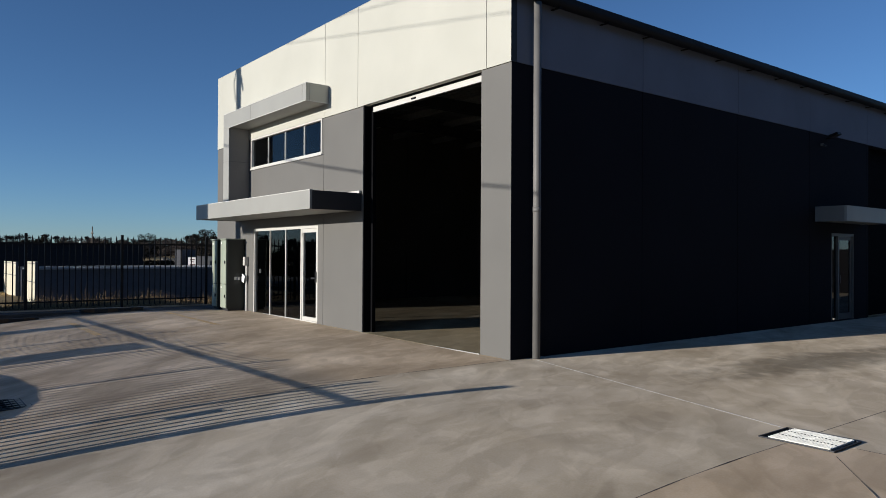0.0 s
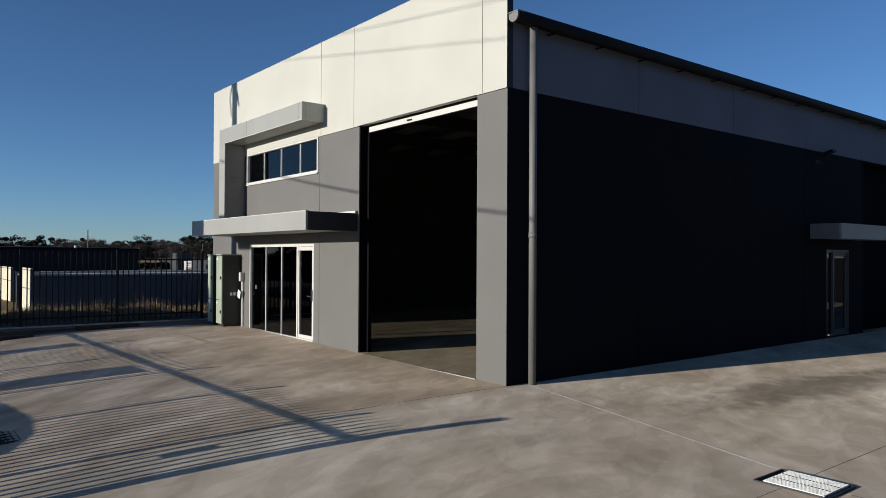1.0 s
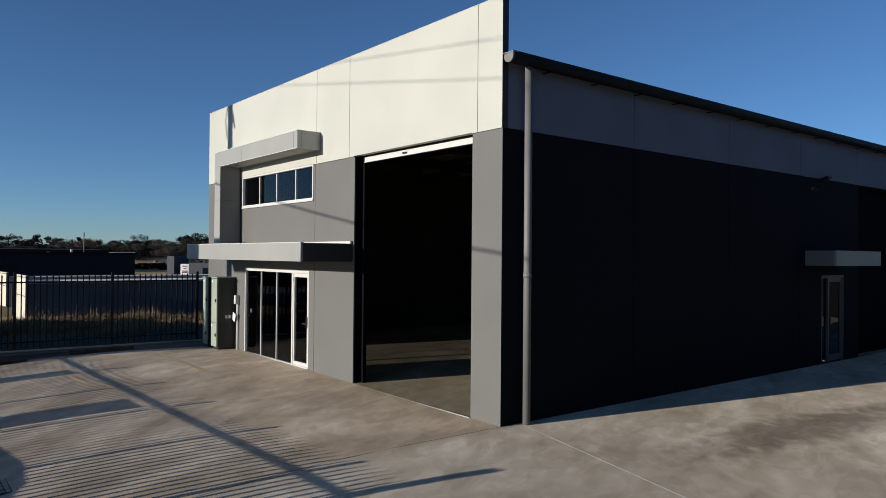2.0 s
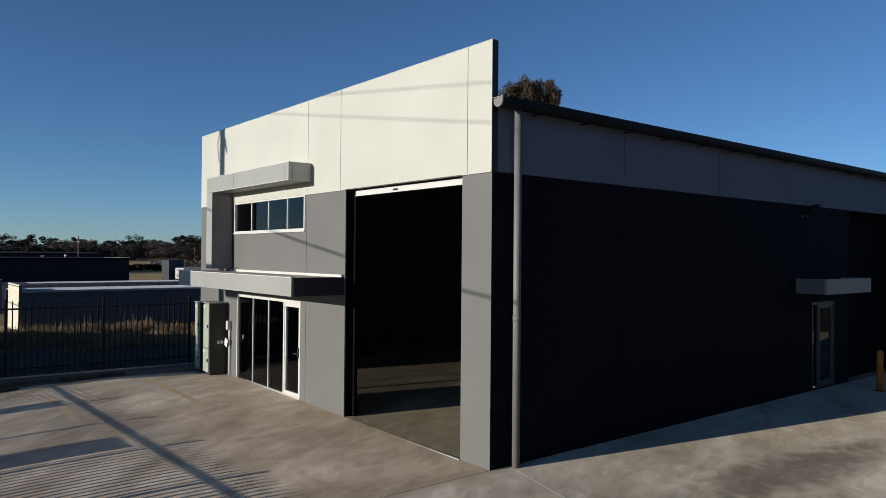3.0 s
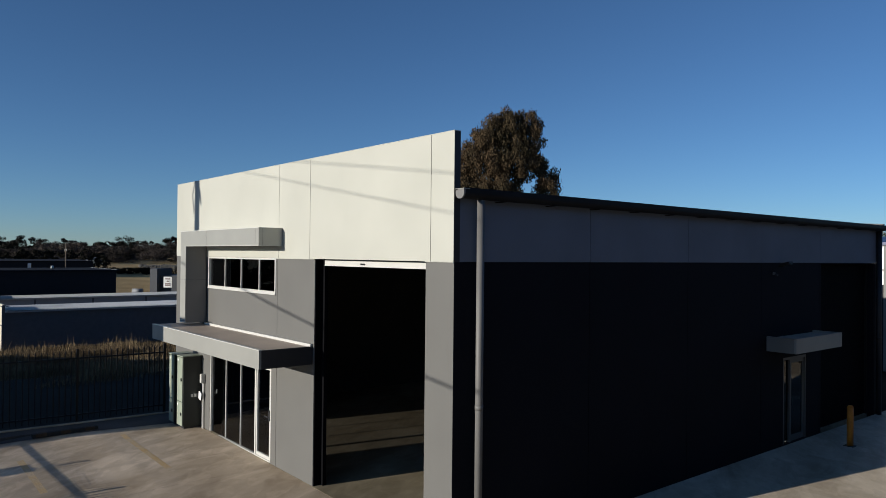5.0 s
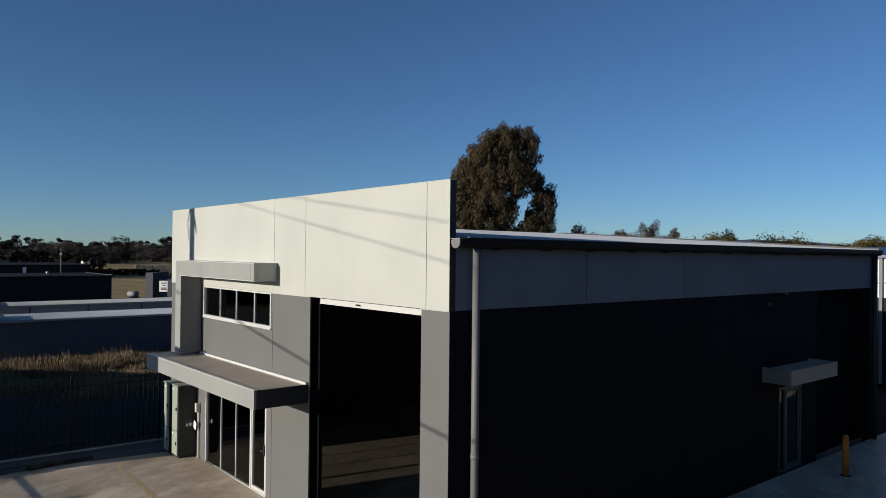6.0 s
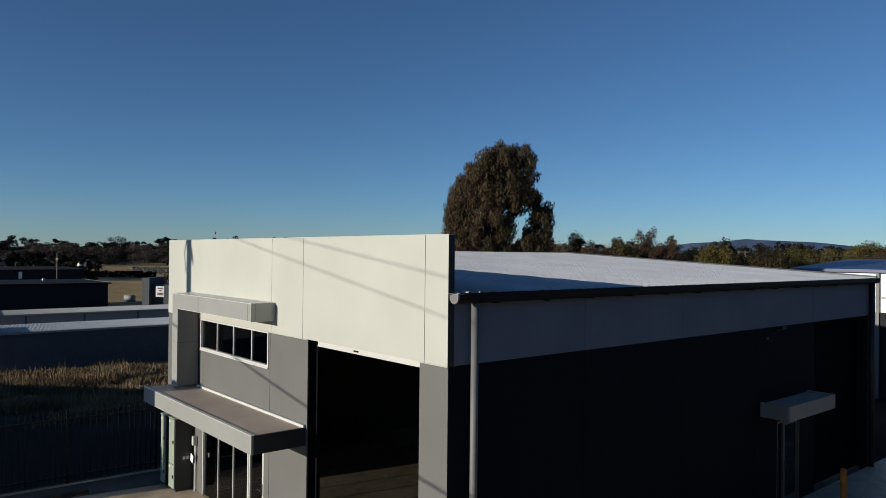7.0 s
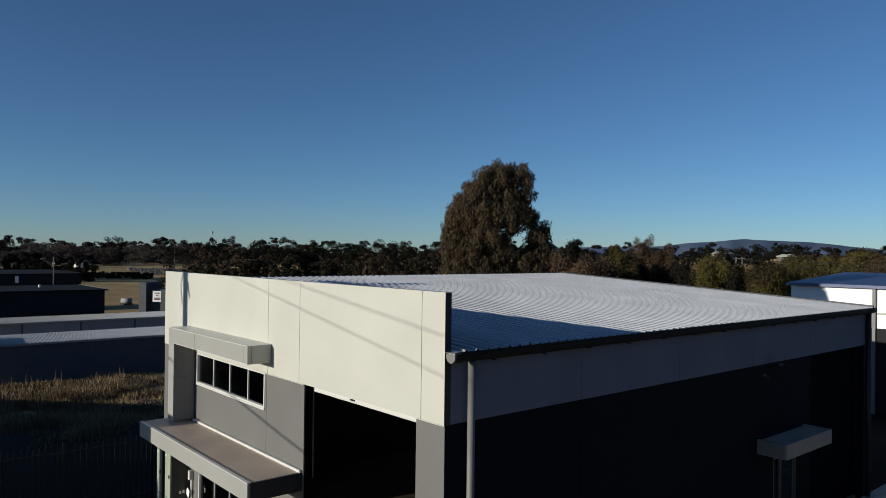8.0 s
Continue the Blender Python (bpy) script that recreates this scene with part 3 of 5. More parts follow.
# side doorway, shut with added slats whose black stands for its shade
sr = part("roller_door", boxes((-0.3, -0.2, SR[0], SR[1], 4.54, 4.7)), M_DOOR, wh, "side doorway shut with black slats in place of shade")
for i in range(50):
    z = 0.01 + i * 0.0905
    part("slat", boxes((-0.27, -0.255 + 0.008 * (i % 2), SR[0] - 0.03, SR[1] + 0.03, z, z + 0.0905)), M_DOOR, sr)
for y0, y1 in ((SR[0] - 0.06, SR[0] + 0.03), (SR[1] - 0.03, SR[1] + 0.06)):
    part("guide", boxes((-T - 0.08, -T - 0.004, y0, y1, 0.0, 4.6)), M_BLACK, sr)


# ground-floor glazing
def glazing():
    x0, x1, z0, z1 = GLZ
    w = part("window", boxes((x0, x0 + 0.05, 0.02, 0.12, z0, z1), (x0, x1, 0.02, 0.12, z1 - 0.06, z1 - 0.0005), (x0, x1, 0.02, 0.14, z0 - 0.02, z0 + 0.05)), M_FRAME, wh, "white-framed full-height shop glazing with a door")
    xs = (x0 + 0.05, -8.76, -7.88, -7.0)
    for a in xs[1:3]:
        part("mullion", boxes((a - 0.014, a + 0.014, 0.056, 0.1, z0 + 0.05, z1 - 0.06)), M_FRAME, w)
    part("mullion", boxes((-7.02, -6.96, 0.02, 0.12, z0 + 0.05, z1 - 0.06)), M_FRAME, w)
    part("jamb", boxes((x1 - 0.05, x1, 0.02, 0.12, z0, z1 - 0.06)), M_FRAME, w)
    for a, b in zip(xs, xs[1:]):
        part("pane", boxes((a + 0.01, b - 0.01, 0.066, 0.074, z0 + 0.04, z1 - 0.05)), M_GLASS, w)
    d0, d1 = -6.955, x1 - 0.055
    dr = part("glass_door", boxes((d0, d0 + 0.05, 0.03, 0.09, z0 + 0.055, z1 - 0.065), (d1 - 0.05, d1, 0.03, 0.09, z0 + 0.055, z1 - 0.065), (d0 + 0.05, d1 - 0.05, 0.03, 0.09, z1 - 0.15, z1 - 0.065), (d0 + 0.05, d1 - 0.05, 0.03, 0.09, z0 + 0.055, z0 + 0.135)), M_FRAME, wh, "white-framed glass entrance door")
    part("pane", boxes((d0 + 0.04, d1 - 0.04, 0.056, 0.064, z0 + 0.125, z1 - 0.14)), M_GLASS, dr)
    part("handle", boxes((d1 - 0.05, d1 - 0.02, 0.0, 0.03, 0.98, 1.22), (d1 - 0.2, d1 - 0.03, -0.02, 0.0, 1.06, 1.085)), M_DARKMETAL, dr, "dark lever handle")
    for z in (0.25, 2.0):
        part("hinge", boxes((d0 - 0.012, d0 + 0.012, 0.012, 0.03, z, z + 0.1)), M_GALV, dr)
    part("latch", boxes((-9.36, -9.33, 0.05, 0.066, 1.12, 1.22)), M_GALV, w)


glazing()


def upper_window():
    x0, x1, z0, z1 = WIN
    w = part("window", boxes((x0, x0 + 0.045, -0.004, 0.1, z0, z1), (x1 - 0.045, x1, -0.004, 0.1, z0, z1), (x0 + 0.045, x1 - 0.045, -0.004, 0.1, z1 - 0.035, z1), (x0 + 0.045, x1 - 0.045, -0.004, 0.1, z0 + 0.0, z0 + 0.045)), M_FRAME, wh, "white-framed strip window of four panes")
    part("sill", boxes((x0 - 0.01, x1 + 0.01, -0.022, 0.1, z0 - 0.03, z0 - 0.0005)), M_FRAME, w)
    xs = (x0 + 0.045, -8.88, -7.92, -6.93, x1 - 0.045)
    for a in xs[1:4]:
        part("mullion", boxes((a - 0.016, a + 0.016, 0.045, 0.085, z0 + 0.045, z1 - 0.035)), M_FRAME, w)
    for a, b in zip(xs, xs[1:]):
        part("pane", boxes((a + 0.008, b - 0.008, 0.056, 0.064, z0 + 0.04, z1 - 0.03)), M_GLASS, w)


upper_window()

# hood round the upper window: a post and a beam clad in silver panels
HX0, HX1, HY, HZ0, HZ1 = -10.33, -5.7, -0.55, 4.87, 5.24
hood = part("window_hood", boxes((HX0, HX1, HY, -0.004, HZ0, HZ1)), M_CLAD, wh, "silver clad hood framing the upper window")
part("hood_post", boxes((HX0, HX0 + 0.37, HY, -0.004, 2.9, HZ0 - 0.002)), M_CLAD, hood)
# end and inner faces of the cladding hold light and shade as colour
M_ENDPANEL = mat("shade_dark_cladding", (0.036, 0.036, 0.038), rough=0.6, vary=0.08)
M_INNER = mat("shade_grey_cladding", (0.2, 0.196, 0.187), rough=0.5, metal=0.1, vary=0.06, scale=1.2, fine=120, bump=0.02)
part("end_panel", boxes((HX1, HX1 + 0.003, HY + 0.004, -0.006, HZ0 + 0.006, HZ1 - 0.004)), M_WHITE, hood, "end panel with light put into its tone")
part("inner_panel", boxes((HX0 + 0.37, HX0 + 0.373, HY + 0.02, -0.006, 2.9, HZ0 - 0.004)), M_INNER, hood, "inner face with shade put into its grey")
part("capping", boxes((HX0 - 0.006, HX1 + 0.006, HY - 0.006, -0.004, HZ1, HZ1 + 0.012)), M_FRAME, hood, "pale capping strip")
for row in ((HX1 - 0.17, HX1 - 0.165, HY - 0.002, HY, HZ0, HZ1), (-8.6, -8.597, HY - 0.002, HY, HZ0, HZ1), (HX0 + 0.373, HX0 + 0.375, HY + 0.02, -0.02, 3.997, 4.002), (HX0, HX0 + 0.37, HY - 0.002, HY, 4.0, 4.003), (HX1 + 0.003, HX1 + 0.005, HY + 0.09, HY + 0.095, HZ0, HZ1)):
    part("joint", boxes(row), M_DARKMETAL, hood)

for row in ((HX0 + 0.37, HX1 + 0.004, HY - 0.004, HY, HZ0 - 0.008, HZ0 + 0.004), (HX1, HX1 + 0.004, HY, -0.004, HZ0 - 0.008, HZ0 + 0.004)):
    part("edge_trim", boxes(row), M_FRAME, hood, "pale edge trim")

# entrance awning
AX0, AX1, AY, AZ0, AZ1 = -10.62, -4.34, -1.15, 2.48, 2.84
aw = part("awning", boxes((AX0, AX1, AY, AY + 0.05, AZ0, AZ1), (AX0, AX0 + 0.05, AY + 0.05, -0.002, AZ0, AZ1)), M_CLAD, wh, "silver clad entrance awning")
# this end is coloured dark for the shade on it
part("end_panel", boxes((AX1 - 0.05, AX1, AY + 0.05, -0.002, AZ0, AZ1)), M_ENDPANEL, aw, "end panel with shade in its colour")
part("awning_top", boxes((AX0 + 0.05, AX1 - 0.05, AY + 0.05, -0.002, AZ1 - 0.05, AZ1 - 0.005)), M_CLADTOP, aw, "brown-grey sheet on top")
part("soffit", boxes((AX0 + 0.05, AX1 - 0.05, AY + 0.05, -0.002, AZ0 + 0.01, AZ0 + 0.03)), M_CLAD, aw)
part("edge_trim", boxes((AX0, AX1, AY - 0.004, AY + 0.07, AZ1, AZ1 + 0.014)), M_FRAME, aw, "pale edge trim")
part("wall_flashing", boxes((-9.95, AX1, -0.05, -0.001, AZ1 - 0.02, AZ1 + 0.05)), M_FRAME, aw, "pale flashing against the wall")

# side awning and door
sa = part("awning", boxes((0.67, 0.72, 10.02, 12.6, 2.45, 2.81), (0.004, 0.67, 12.55, 12.6, 2.45, 2.81)), M_CLAD, wh, "silver clad awning over the side door")
# shade on this end is put into a darker grey
part("end_panel", boxes((0.004, 0.67, 10.02, 10.07, 2.45, 2.81)), M_INNER, sa, "side awning end with shade in its grey")
part("awning_top", boxes((0.004, 0.67, 10.07, 12.55, 2.72, 2.76)), M_CLADTOP, sa)
part("soffit", boxes((0.004, 0.67, 10.07, 12.55, 2.46, 2.48)), M_CLAD, sa)


def side_door():
    y0, y1, z0, z1 = SD
    f = part("door", boxes((-0.14, -0.02, y0, y0 + 0.06, z0, z1), (-0.14, -0.02, y1 - 0.06, y1, z0, z1), (-0.14, -0.02, y0 + 0.06, y1 - 0.06, z1 - 0.07, z1), (-0.14, -0.02, y0 + 0.38, y0 + 0.45, z0, z1 - 0.07)), M_ALU, wh, "grey-framed glazed side door with a sidelight")
    part("leaf", boxes((-0.1, -0.05, y0 + 0.455, y0 + 0.53, z0 + 0.01, z1 - 0.075), (-0.1, -0.05, y1 - 0.14, y1 - 0.065, z0 + 0.01, z1 - 0.075), (-0.1, -0.05, y0 + 0.53, y1 - 0.14, z1 - 0.17, z1 - 0.075), (-0.1, -0.05, y0 + 0.53, y1 - 0.14, z0 + 0.01, z0 + 0.16)), M_ALU, f)
    for a, b in ((y0 + 0.05, y0 + 0.39), (y0 + 0.52, y1 - 0.13)):
        part("pane", boxes((-0.08, -0.072, a, b, z0 + 0.05, z1 - 0.08)), M_GLASSDARK, f)
    part("handle", boxes((-0.05, -0.01, y0 + 0.48, y0 + 0.51, 0.95, 1.15)), M_DARKMETAL, f)


side_door()


# ---- fixtures on the walls ----
def flood_light():
    t = thing("flood_light", (0.0, 10.66, 4.55), "small black flood light on the shaded wall", "light")
    part("bracket", boxes((-0.008, 0.12, 10.64, 10.68, 4.5, 4.53)), M_BLACK, t)
    bm = boxes((0.08, 0.3, 10.55, 10.77, 4.52, 4.58), bevel=0.008)
    bmesh.ops.rotate(bm, verts=bm.verts, cent=(0.1, 10.66, 4.55), matrix=Matrix.Rotation(-0.3, 3, "Y"))
    part("housing", bm, M_BLACK, t)
    bm = boxes((0.1, 0.28, 10.57, 10.75, 4.514, 4.519))
    bmesh.ops.rotate(bm, verts=bm.verts, cent=(0.1, 10.66, 4.55), matrix=Matrix.Rotation(-0.3, 3, "Y"))
    part("lens", bm, M_DARKMETAL, t, "dark front glass")


flood_light()
t = thing("security_camera", (0.0, 10.35, 4.3), "small grey security camera on the shaded wall", "camera")
part("mount", boxes((-0.008, 0.05, 10.33, 10.37, 4.3, 4.36)), M_PIPE, t)
part("body", tubes(((0.05, 10.35, 4.32), (0.12, 10.34, 4.29), 0.025), seg=12), M_DARKMETAL, t)


def switchboard(x0, x1, y0, z1, label):
    z0 = float(yard_z((x0 + x1) / 2, 0))
    t = thing("switchboard_cabinet", ((x0 + x1) / 2, y0 / 2, z0), label, "cabinet", "switchboard cabinets by the fence")
    part("body", boxes((x0, x1, y0 + 0.03, -0.004, z0 + 0.06, z1), bevel=0.006), M_CABSIDE, t, "dark green cabinet sides")
    part("plinth", boxes((x0 + 0.02, x1 - 0.02, y0 + 0.06, -0.01, z0, z0 + 0.06)), M_DARKMETAL, t)
    part("roof", boxes((x0 - 0.02, x1 + 0.02, y0 - 0.01, -0.004, z1, z1 + 0.025)), M_CAB, t)
    for a, b in ((z0 + 0.08, 0.8), (0.815, z1 - 0.02)):
        d = part("door", boxes((x0 + 0.015, x1 - 0.015, y0, y0 + 0.028, a, b), bevel=0.005), M_CAB, t)
        m = (a + b) / 2
        part("handle", boxes((x1 - 0.08, x1 - 0.05, y0 - 0.025, y0, m - 0.04, m + 0.04)), M_DARKMETAL, d)
        part("label_plate", boxes((x0 + 0.05, x0 + 0.11, y0 - 0.003, y0, b - 0.1, b - 0.05)), M_PAPER, d)
    return t


sb = switchboard(-11.18, -10.83, -0.52, 1.97, "green-grey enamelled switchboard cabinet with two doors")
sb2 = switchboard(-10.63, -10.22, -0.5, 1.98, "green-grey switchboard cabinet with sockets on its side")
for k in range(3):
    y = -0.28 + 0.09 * k
    part("socket", boxes((-10.22, -10.2, y, y + 0.06, 0.92, 1.0), bevel=0.004), M_FRAME, sb2)

t = thing("meter_box", (-10.02, 0.0, 1.4), "small pale meter box with a conduit on the wall", "meter box")
part("box", boxes((-10.08, -9.97, -0.1, 0.01, 1.3, 1.53), bevel=0.006), M_FRAME, t)
part("conduit", tubes(((-10.04, -0.03, 0.1), (-10.04, -0.03, 1.3), 0.016), ((-9.99, -0.03, 0.1), (-9.99, -0.03, 1.3), 0.012), seg=8), M_FRAME, t)
bm = boxes((-10.16, -9.98, -0.1, -0.095, 0.86, 1.06))
bmesh.ops.rotate(bm, verts=bm.verts, cent=(-10.07, -0.1, 0.96), matrix=Matrix.Rotation(0.35, 3, "Y"))
single("paper_notice", bm, M_PAPER, "white paper notice taped to the conduit", "notice")

# bollard
t = thing("bollard", (1.04, 12.3, 0), "yellow painted steel bollard", "bollard")
bm = tubes(((1.04, 12.3, 0), (1.04, 12.3, 0.98), 0.075), seg=20)
tube(bm, (1.04, 12.3, 0.98), (1.04, 12.3, 1.02), 0.075, 0.045, seg=20)
part("post", bm, M_YELLOW, t)
part("base_plate", boxes((0.92, 1.16, 12.18, 12.42, 0, 0.012)), M_DARKMETAL, t)


# ---- fences ----
def picket_mesh(h):
    bm = boxes((-0.013, 0.013, -0.013, 0.013, 0, h))
    tube(bm, (0, 0, h), (0, 0, h + 0.03), 0.02, 0.02, seg=6)
    tube(bm, (0, 0, h + 0.03), (0, 0, h + 0.09), 0.02, 0.002, seg=6, caps=False)
    return finish(bm, "picket", M_BLACK)


def west_fence():
    """Picket fence along the yard's west edge, a little askew to the warehouse."""
    z0, skew = 0.13, 0.05

    def line(y):
        return -12.43 + skew * (y + 0.23)

    def lean(bm, y0):
        for v in bm.verts:
            v.co.x += skew * (v.co.y - y0)
        return bm

    t = thing("palisade_fence", (line(-6), -6, z0), "black steel picket fence on a concrete kerb", "fence")
    posts = [-0.23 - 2.25 * k for k in range(6)]
    me = picket_mesh(1.76)
    for y in posts:
        x = line(y)
        part("post", boxes((x - 0.032, x + 0.032, y - 0.032, y + 0.032, z0 - 0.3, z0 + 1.97), bevel=0.004), M_BLACK, t)
    for a, b in zip(posts, posts[1:]):
        x = line(a)
        for z in (0.2, 1.7):
            part("rail", lean(boxes((x - 0.018, x + 0.018, b + 0.032, a - 0.032, z0 + z, z0 + z + 0.04)), a), M_BLACK, t)
        for k in range(15):
            y = a + (b - a) * (k + 1) / 16
            ob = new("picket", me)
            ob.location = (line(y), y, z0 + 0.08)
            under(ob, t)
    kerb = boxes((-12.62, -11.96, -13.2, -0.02, -0.5, 0.12), bevel=0.015)
    for v in kerb.verts:
        if v.co.x < -12.3:
            v.co.x += skew * v.co.y
    single("kerb", kerb, M_KERB, "concrete kerb below the fence, shade in its colour", "kerb", kind="structure")
    lip = boxes((-12.53, -12.47, -13.2, -0.02, 0.12, 0.16), bevel=0.01)
    for v in lip.verts:
        v.co.x += skew * (v.co.y + 0.23) + 0.16
    single("kerb_lip", lip, M_SLAB, "pale concrete lip along the foot of the fence", "kerb lip", kind="structure")
    # dark strip laid on the yard as far as the shade reaches
    ys = np.linspace(-13.0, -0.03, 40)
    bm = bmesh.new()
    rows = [[bm.verts.new((x, y, float(yard_z(x, y)) + 0.006)) for x in (-11.965, -11.12 + 0.16 * (y + 1))] for y in ys]
    for a, b in zip(rows, rows[1:]):
        if b[1].co.x > -11.9:
            bm.faces.new((a[0], a[1], b[1], b[0]))
    bmesh.ops.delete(bm, geom=[v for v in bm.verts if not v.link_faces], context="VERTS")
    part("shade_strip", bm, M_KERB, yard, "dark strip painting the shade along the kerb")


west_fence()
for y in (-2.95, -5.35):
    t = thing("wheel_stop", (-11.55, y, 0.12), "black rubber wheel stop with yellow patches", "wheel stop", "wheel stops along the kerb")
    z = float(yard_z(-11.55, y))
    part("body", boxes((-11.63, -11.48, y - 0.75, y + 0.75, z, z + 0.1), bevel=0.02), M_RUBBER, t)
    for k in (-0.55, 0.0, 0.55):
        part("patch", boxes((-11.632, -11.478, y + k - 0.12, y + k + 0.12, z + 0.015, z + 0.102), bevel=0.01), M_DULLYELLOW, t)


def front_fence():
    y, z0, top = -7.9, -0.42, 0.95
    t = thing("palisade_fence", (-5, y, z0), "black steel picket fence along the street side", "fence")
    x1, x0 = 0.3, -15.0
    part("post", boxes((x1 - 0.075, x1 + 0.075, y - 0.075, y + 0.075, z0 - 0.1, 1.19), bevel=0.005), M_BLACK, t, "stout gate post")
    bm = boxes((-0.023, 0.023, -0.01, 0.01, 0, top - z0 - 0.08))
    tube(bm, (0, 0, top - z0 - 0.08), (0, 0, top - z0), 0.018, 0.004, seg=4)
    me = finish(bm, "picket", M_BLACK)
    n = int((x1 - x0) / 0.15)
    for k in range(1, n):
        ob = new("picket", me)
        ob.location = (x1 - k * 0.15, y, z0 + 0.03)
        under(ob, t)
    for k in range(7):
        x = -0.78 - 2.25 * k
        part("post", boxes((x - 0.04, x + 0.04, y - 0.03, y + 0.03, z0 - 0.1, 0.98)), M_BLACK, t)
    for a, b in ((0.772, 0.815), (-0.25, -0.22)):
        part("rail", boxes((x0, x1, y + 0.012, y + 0.045, a, b)), M_BLACK, t)
    for a, b, c, d in ((-6.38, -5.53, -0.1, 0.73), (-10.23, -9.63, -0.1, 0.73), (-0.43, -0.29, 0.34, 0.5)):
        part("sheet", boxes((a, b, y + 0.047, y + 0.055, c, d)), M_SHEDGREY, t, "plain steel sheet fixed to the pickets")


front_fence()


# ---- street side: what throws the long shadows ----
def power_pole():
    x, y, z0, top = -13.5, -14.0, -0.4, 10.2
    t = thing("power_pole", (x, y, z0), "tall weathered timber power pole with a crossarm", "power pole")
    part("pole", tubes(((x, y, z0 - 0.3), (x, y, top), 0.2, 0.16), seg=14), M_WOOD, t)
    part("crossarm", boxes((x - 1.0, x + 1.0, y - 0.06, y + 0.06, 9.7, 9.82)), M_WOOD, t)
    for k in (-0.9, -0.45, 0.45, 0.9):
        part("insulator", tubes(((x + k, y, 9.82), (x + k, y, 9.98), 0.045, 0.03), seg=8), M_FRAME, t)
    part("bracket", tubes(((x + 0.15, y, 9.0), (x + 0.3, y, 8.6), 0.07, 0.04), seg=6), M_DARKMETAL, t)
    part("transformer", boxes((x + 0.3, x + 1.12, y - 0.2, y + 0.2, 4.78, 5.5), bevel=0.03), M_SHEDGREY, t, "grey steel equipment box")
    part("arm", boxes((x, x + 0.31, y - 0.05, y + 0.05, 4.95, 5.05)), M_GALV, t)
    part("stay_wire", tubes(((x - 0.15, y, 9.3), (x - 0.33, y, 8.9), 0.03), ((x - 0.33, y, 8.9), (x - 0.22, y, 8.4), 0.03), seg=6), M_DARKMETAL, t)


def cable(ends, sag, r, label):
    """A hanging cable between two points."""
    a, b = Vector(ends[0]), Vector(ends[1])
    bm = bmesh.new()
    n = 24
    pts = [a.lerp(b, i / n) - Vector((0, 0, sag * 4 * (i / n) * (1 - i / n))) for i in range(n + 1)]
    for p, q in zip(pts, pts[1:]):
        tube(bm, p, q, r, seg=5, caps=False)
    single("overhead_cable", bm, M_BLACK, label, "cable", "overhead cables along the street")


def cast(x, z, d):
    """The place d metres towards the sun from a point of the front wall."""
    return (x - AZ * d, -d, z + RISE * d)


power_pole()
D = 14.0
cable((cast(-10.7, 7.39, D), cast(8, 4.96, D)), 0.03, 0.008, "thin black overhead cable from the power pole")
cable((cast(-10.7, 7.15, D), cast(8, 4.05, D)), 0.03, 0.008, "thin black overhead cable from the power pole")
cable((cast(-10.7, 4.46, D), cast(8, 1.97, D)), 0.39, 0.022, "thick bundled overhead cable from the power pole")


def car():
    x, y, z = -3.75, -10.9, -0.86
    t = thing("car", (x, y, z), "silver people mover parked on the street outside the fence", "car")
    prof = ((-2.25, 0.3), (-2.32, 0.7), (-2.22, 1.15), (-2.02, 1.36), (-1.2, 1.45), (0.0, 1.48), (0.9, 1.44), (1.6, 1.34), (2.0, 1.05), (2.3, 0.8), (2.32, 0.55), (2.3, 0.3))
    bm = bmesh.new()
    rings = []
    for s, k in ((-0.86, 0.94), (-0.8, 1.0), (0.8, 1.0), (0.86, 0.94)):
        rings.append([bm.verts.new((x + off, y + s * (0.82 if pz > 1.05 else 1.0), z + 0.3 + (pz - 0.3) * k)) for off, pz in prof])
    for a, b in zip(rings, rings[1:]):
        for i in range(len(prof)):
            j = (i + 1) % len(prof)
            bm.faces.new((a[i], a[j], b[j], b[i])).smooth = True
    bm.faces.new(rings[0][::-1])
    bm.faces.new(rings[-1])
    part("body", bm, M_CARPAINT, t)
    for off in (-1.3, 1.3):
        for s in (-1, 1):
            w = part("wheel", tubes(((x + off, y + s * 0.68, z + 0.31), (x + off, y + s * 0.88, z + 0.31), 0.31), seg=20), M_RUBBER, t)
            part("rim", tubes(((x + off, y + s * 0.88, z + 0.31), (x + off, y + s * 0.89, z + 0.31), 0.19), seg=16), M_GALV, w)
    for s in (-1, 1):
        part("side_window", boxes((x - 1.1, x + 0.5, y + s * 0.73 - 0.005, y + s * 0.73 + 0.005, z + 1.04, z + 1.34)), M_BLACK, t)


car()
road = single("road", boxes((-60, 60, -24, -13.5, -0.9, -0.62)), mat("asphalt", (0.05, 0.05, 0.05), rough=0.85, vary=0.2, scale=0.5, fine=30, bump=0.3), "grey asphalt street along the yard", "road", kind="structure")


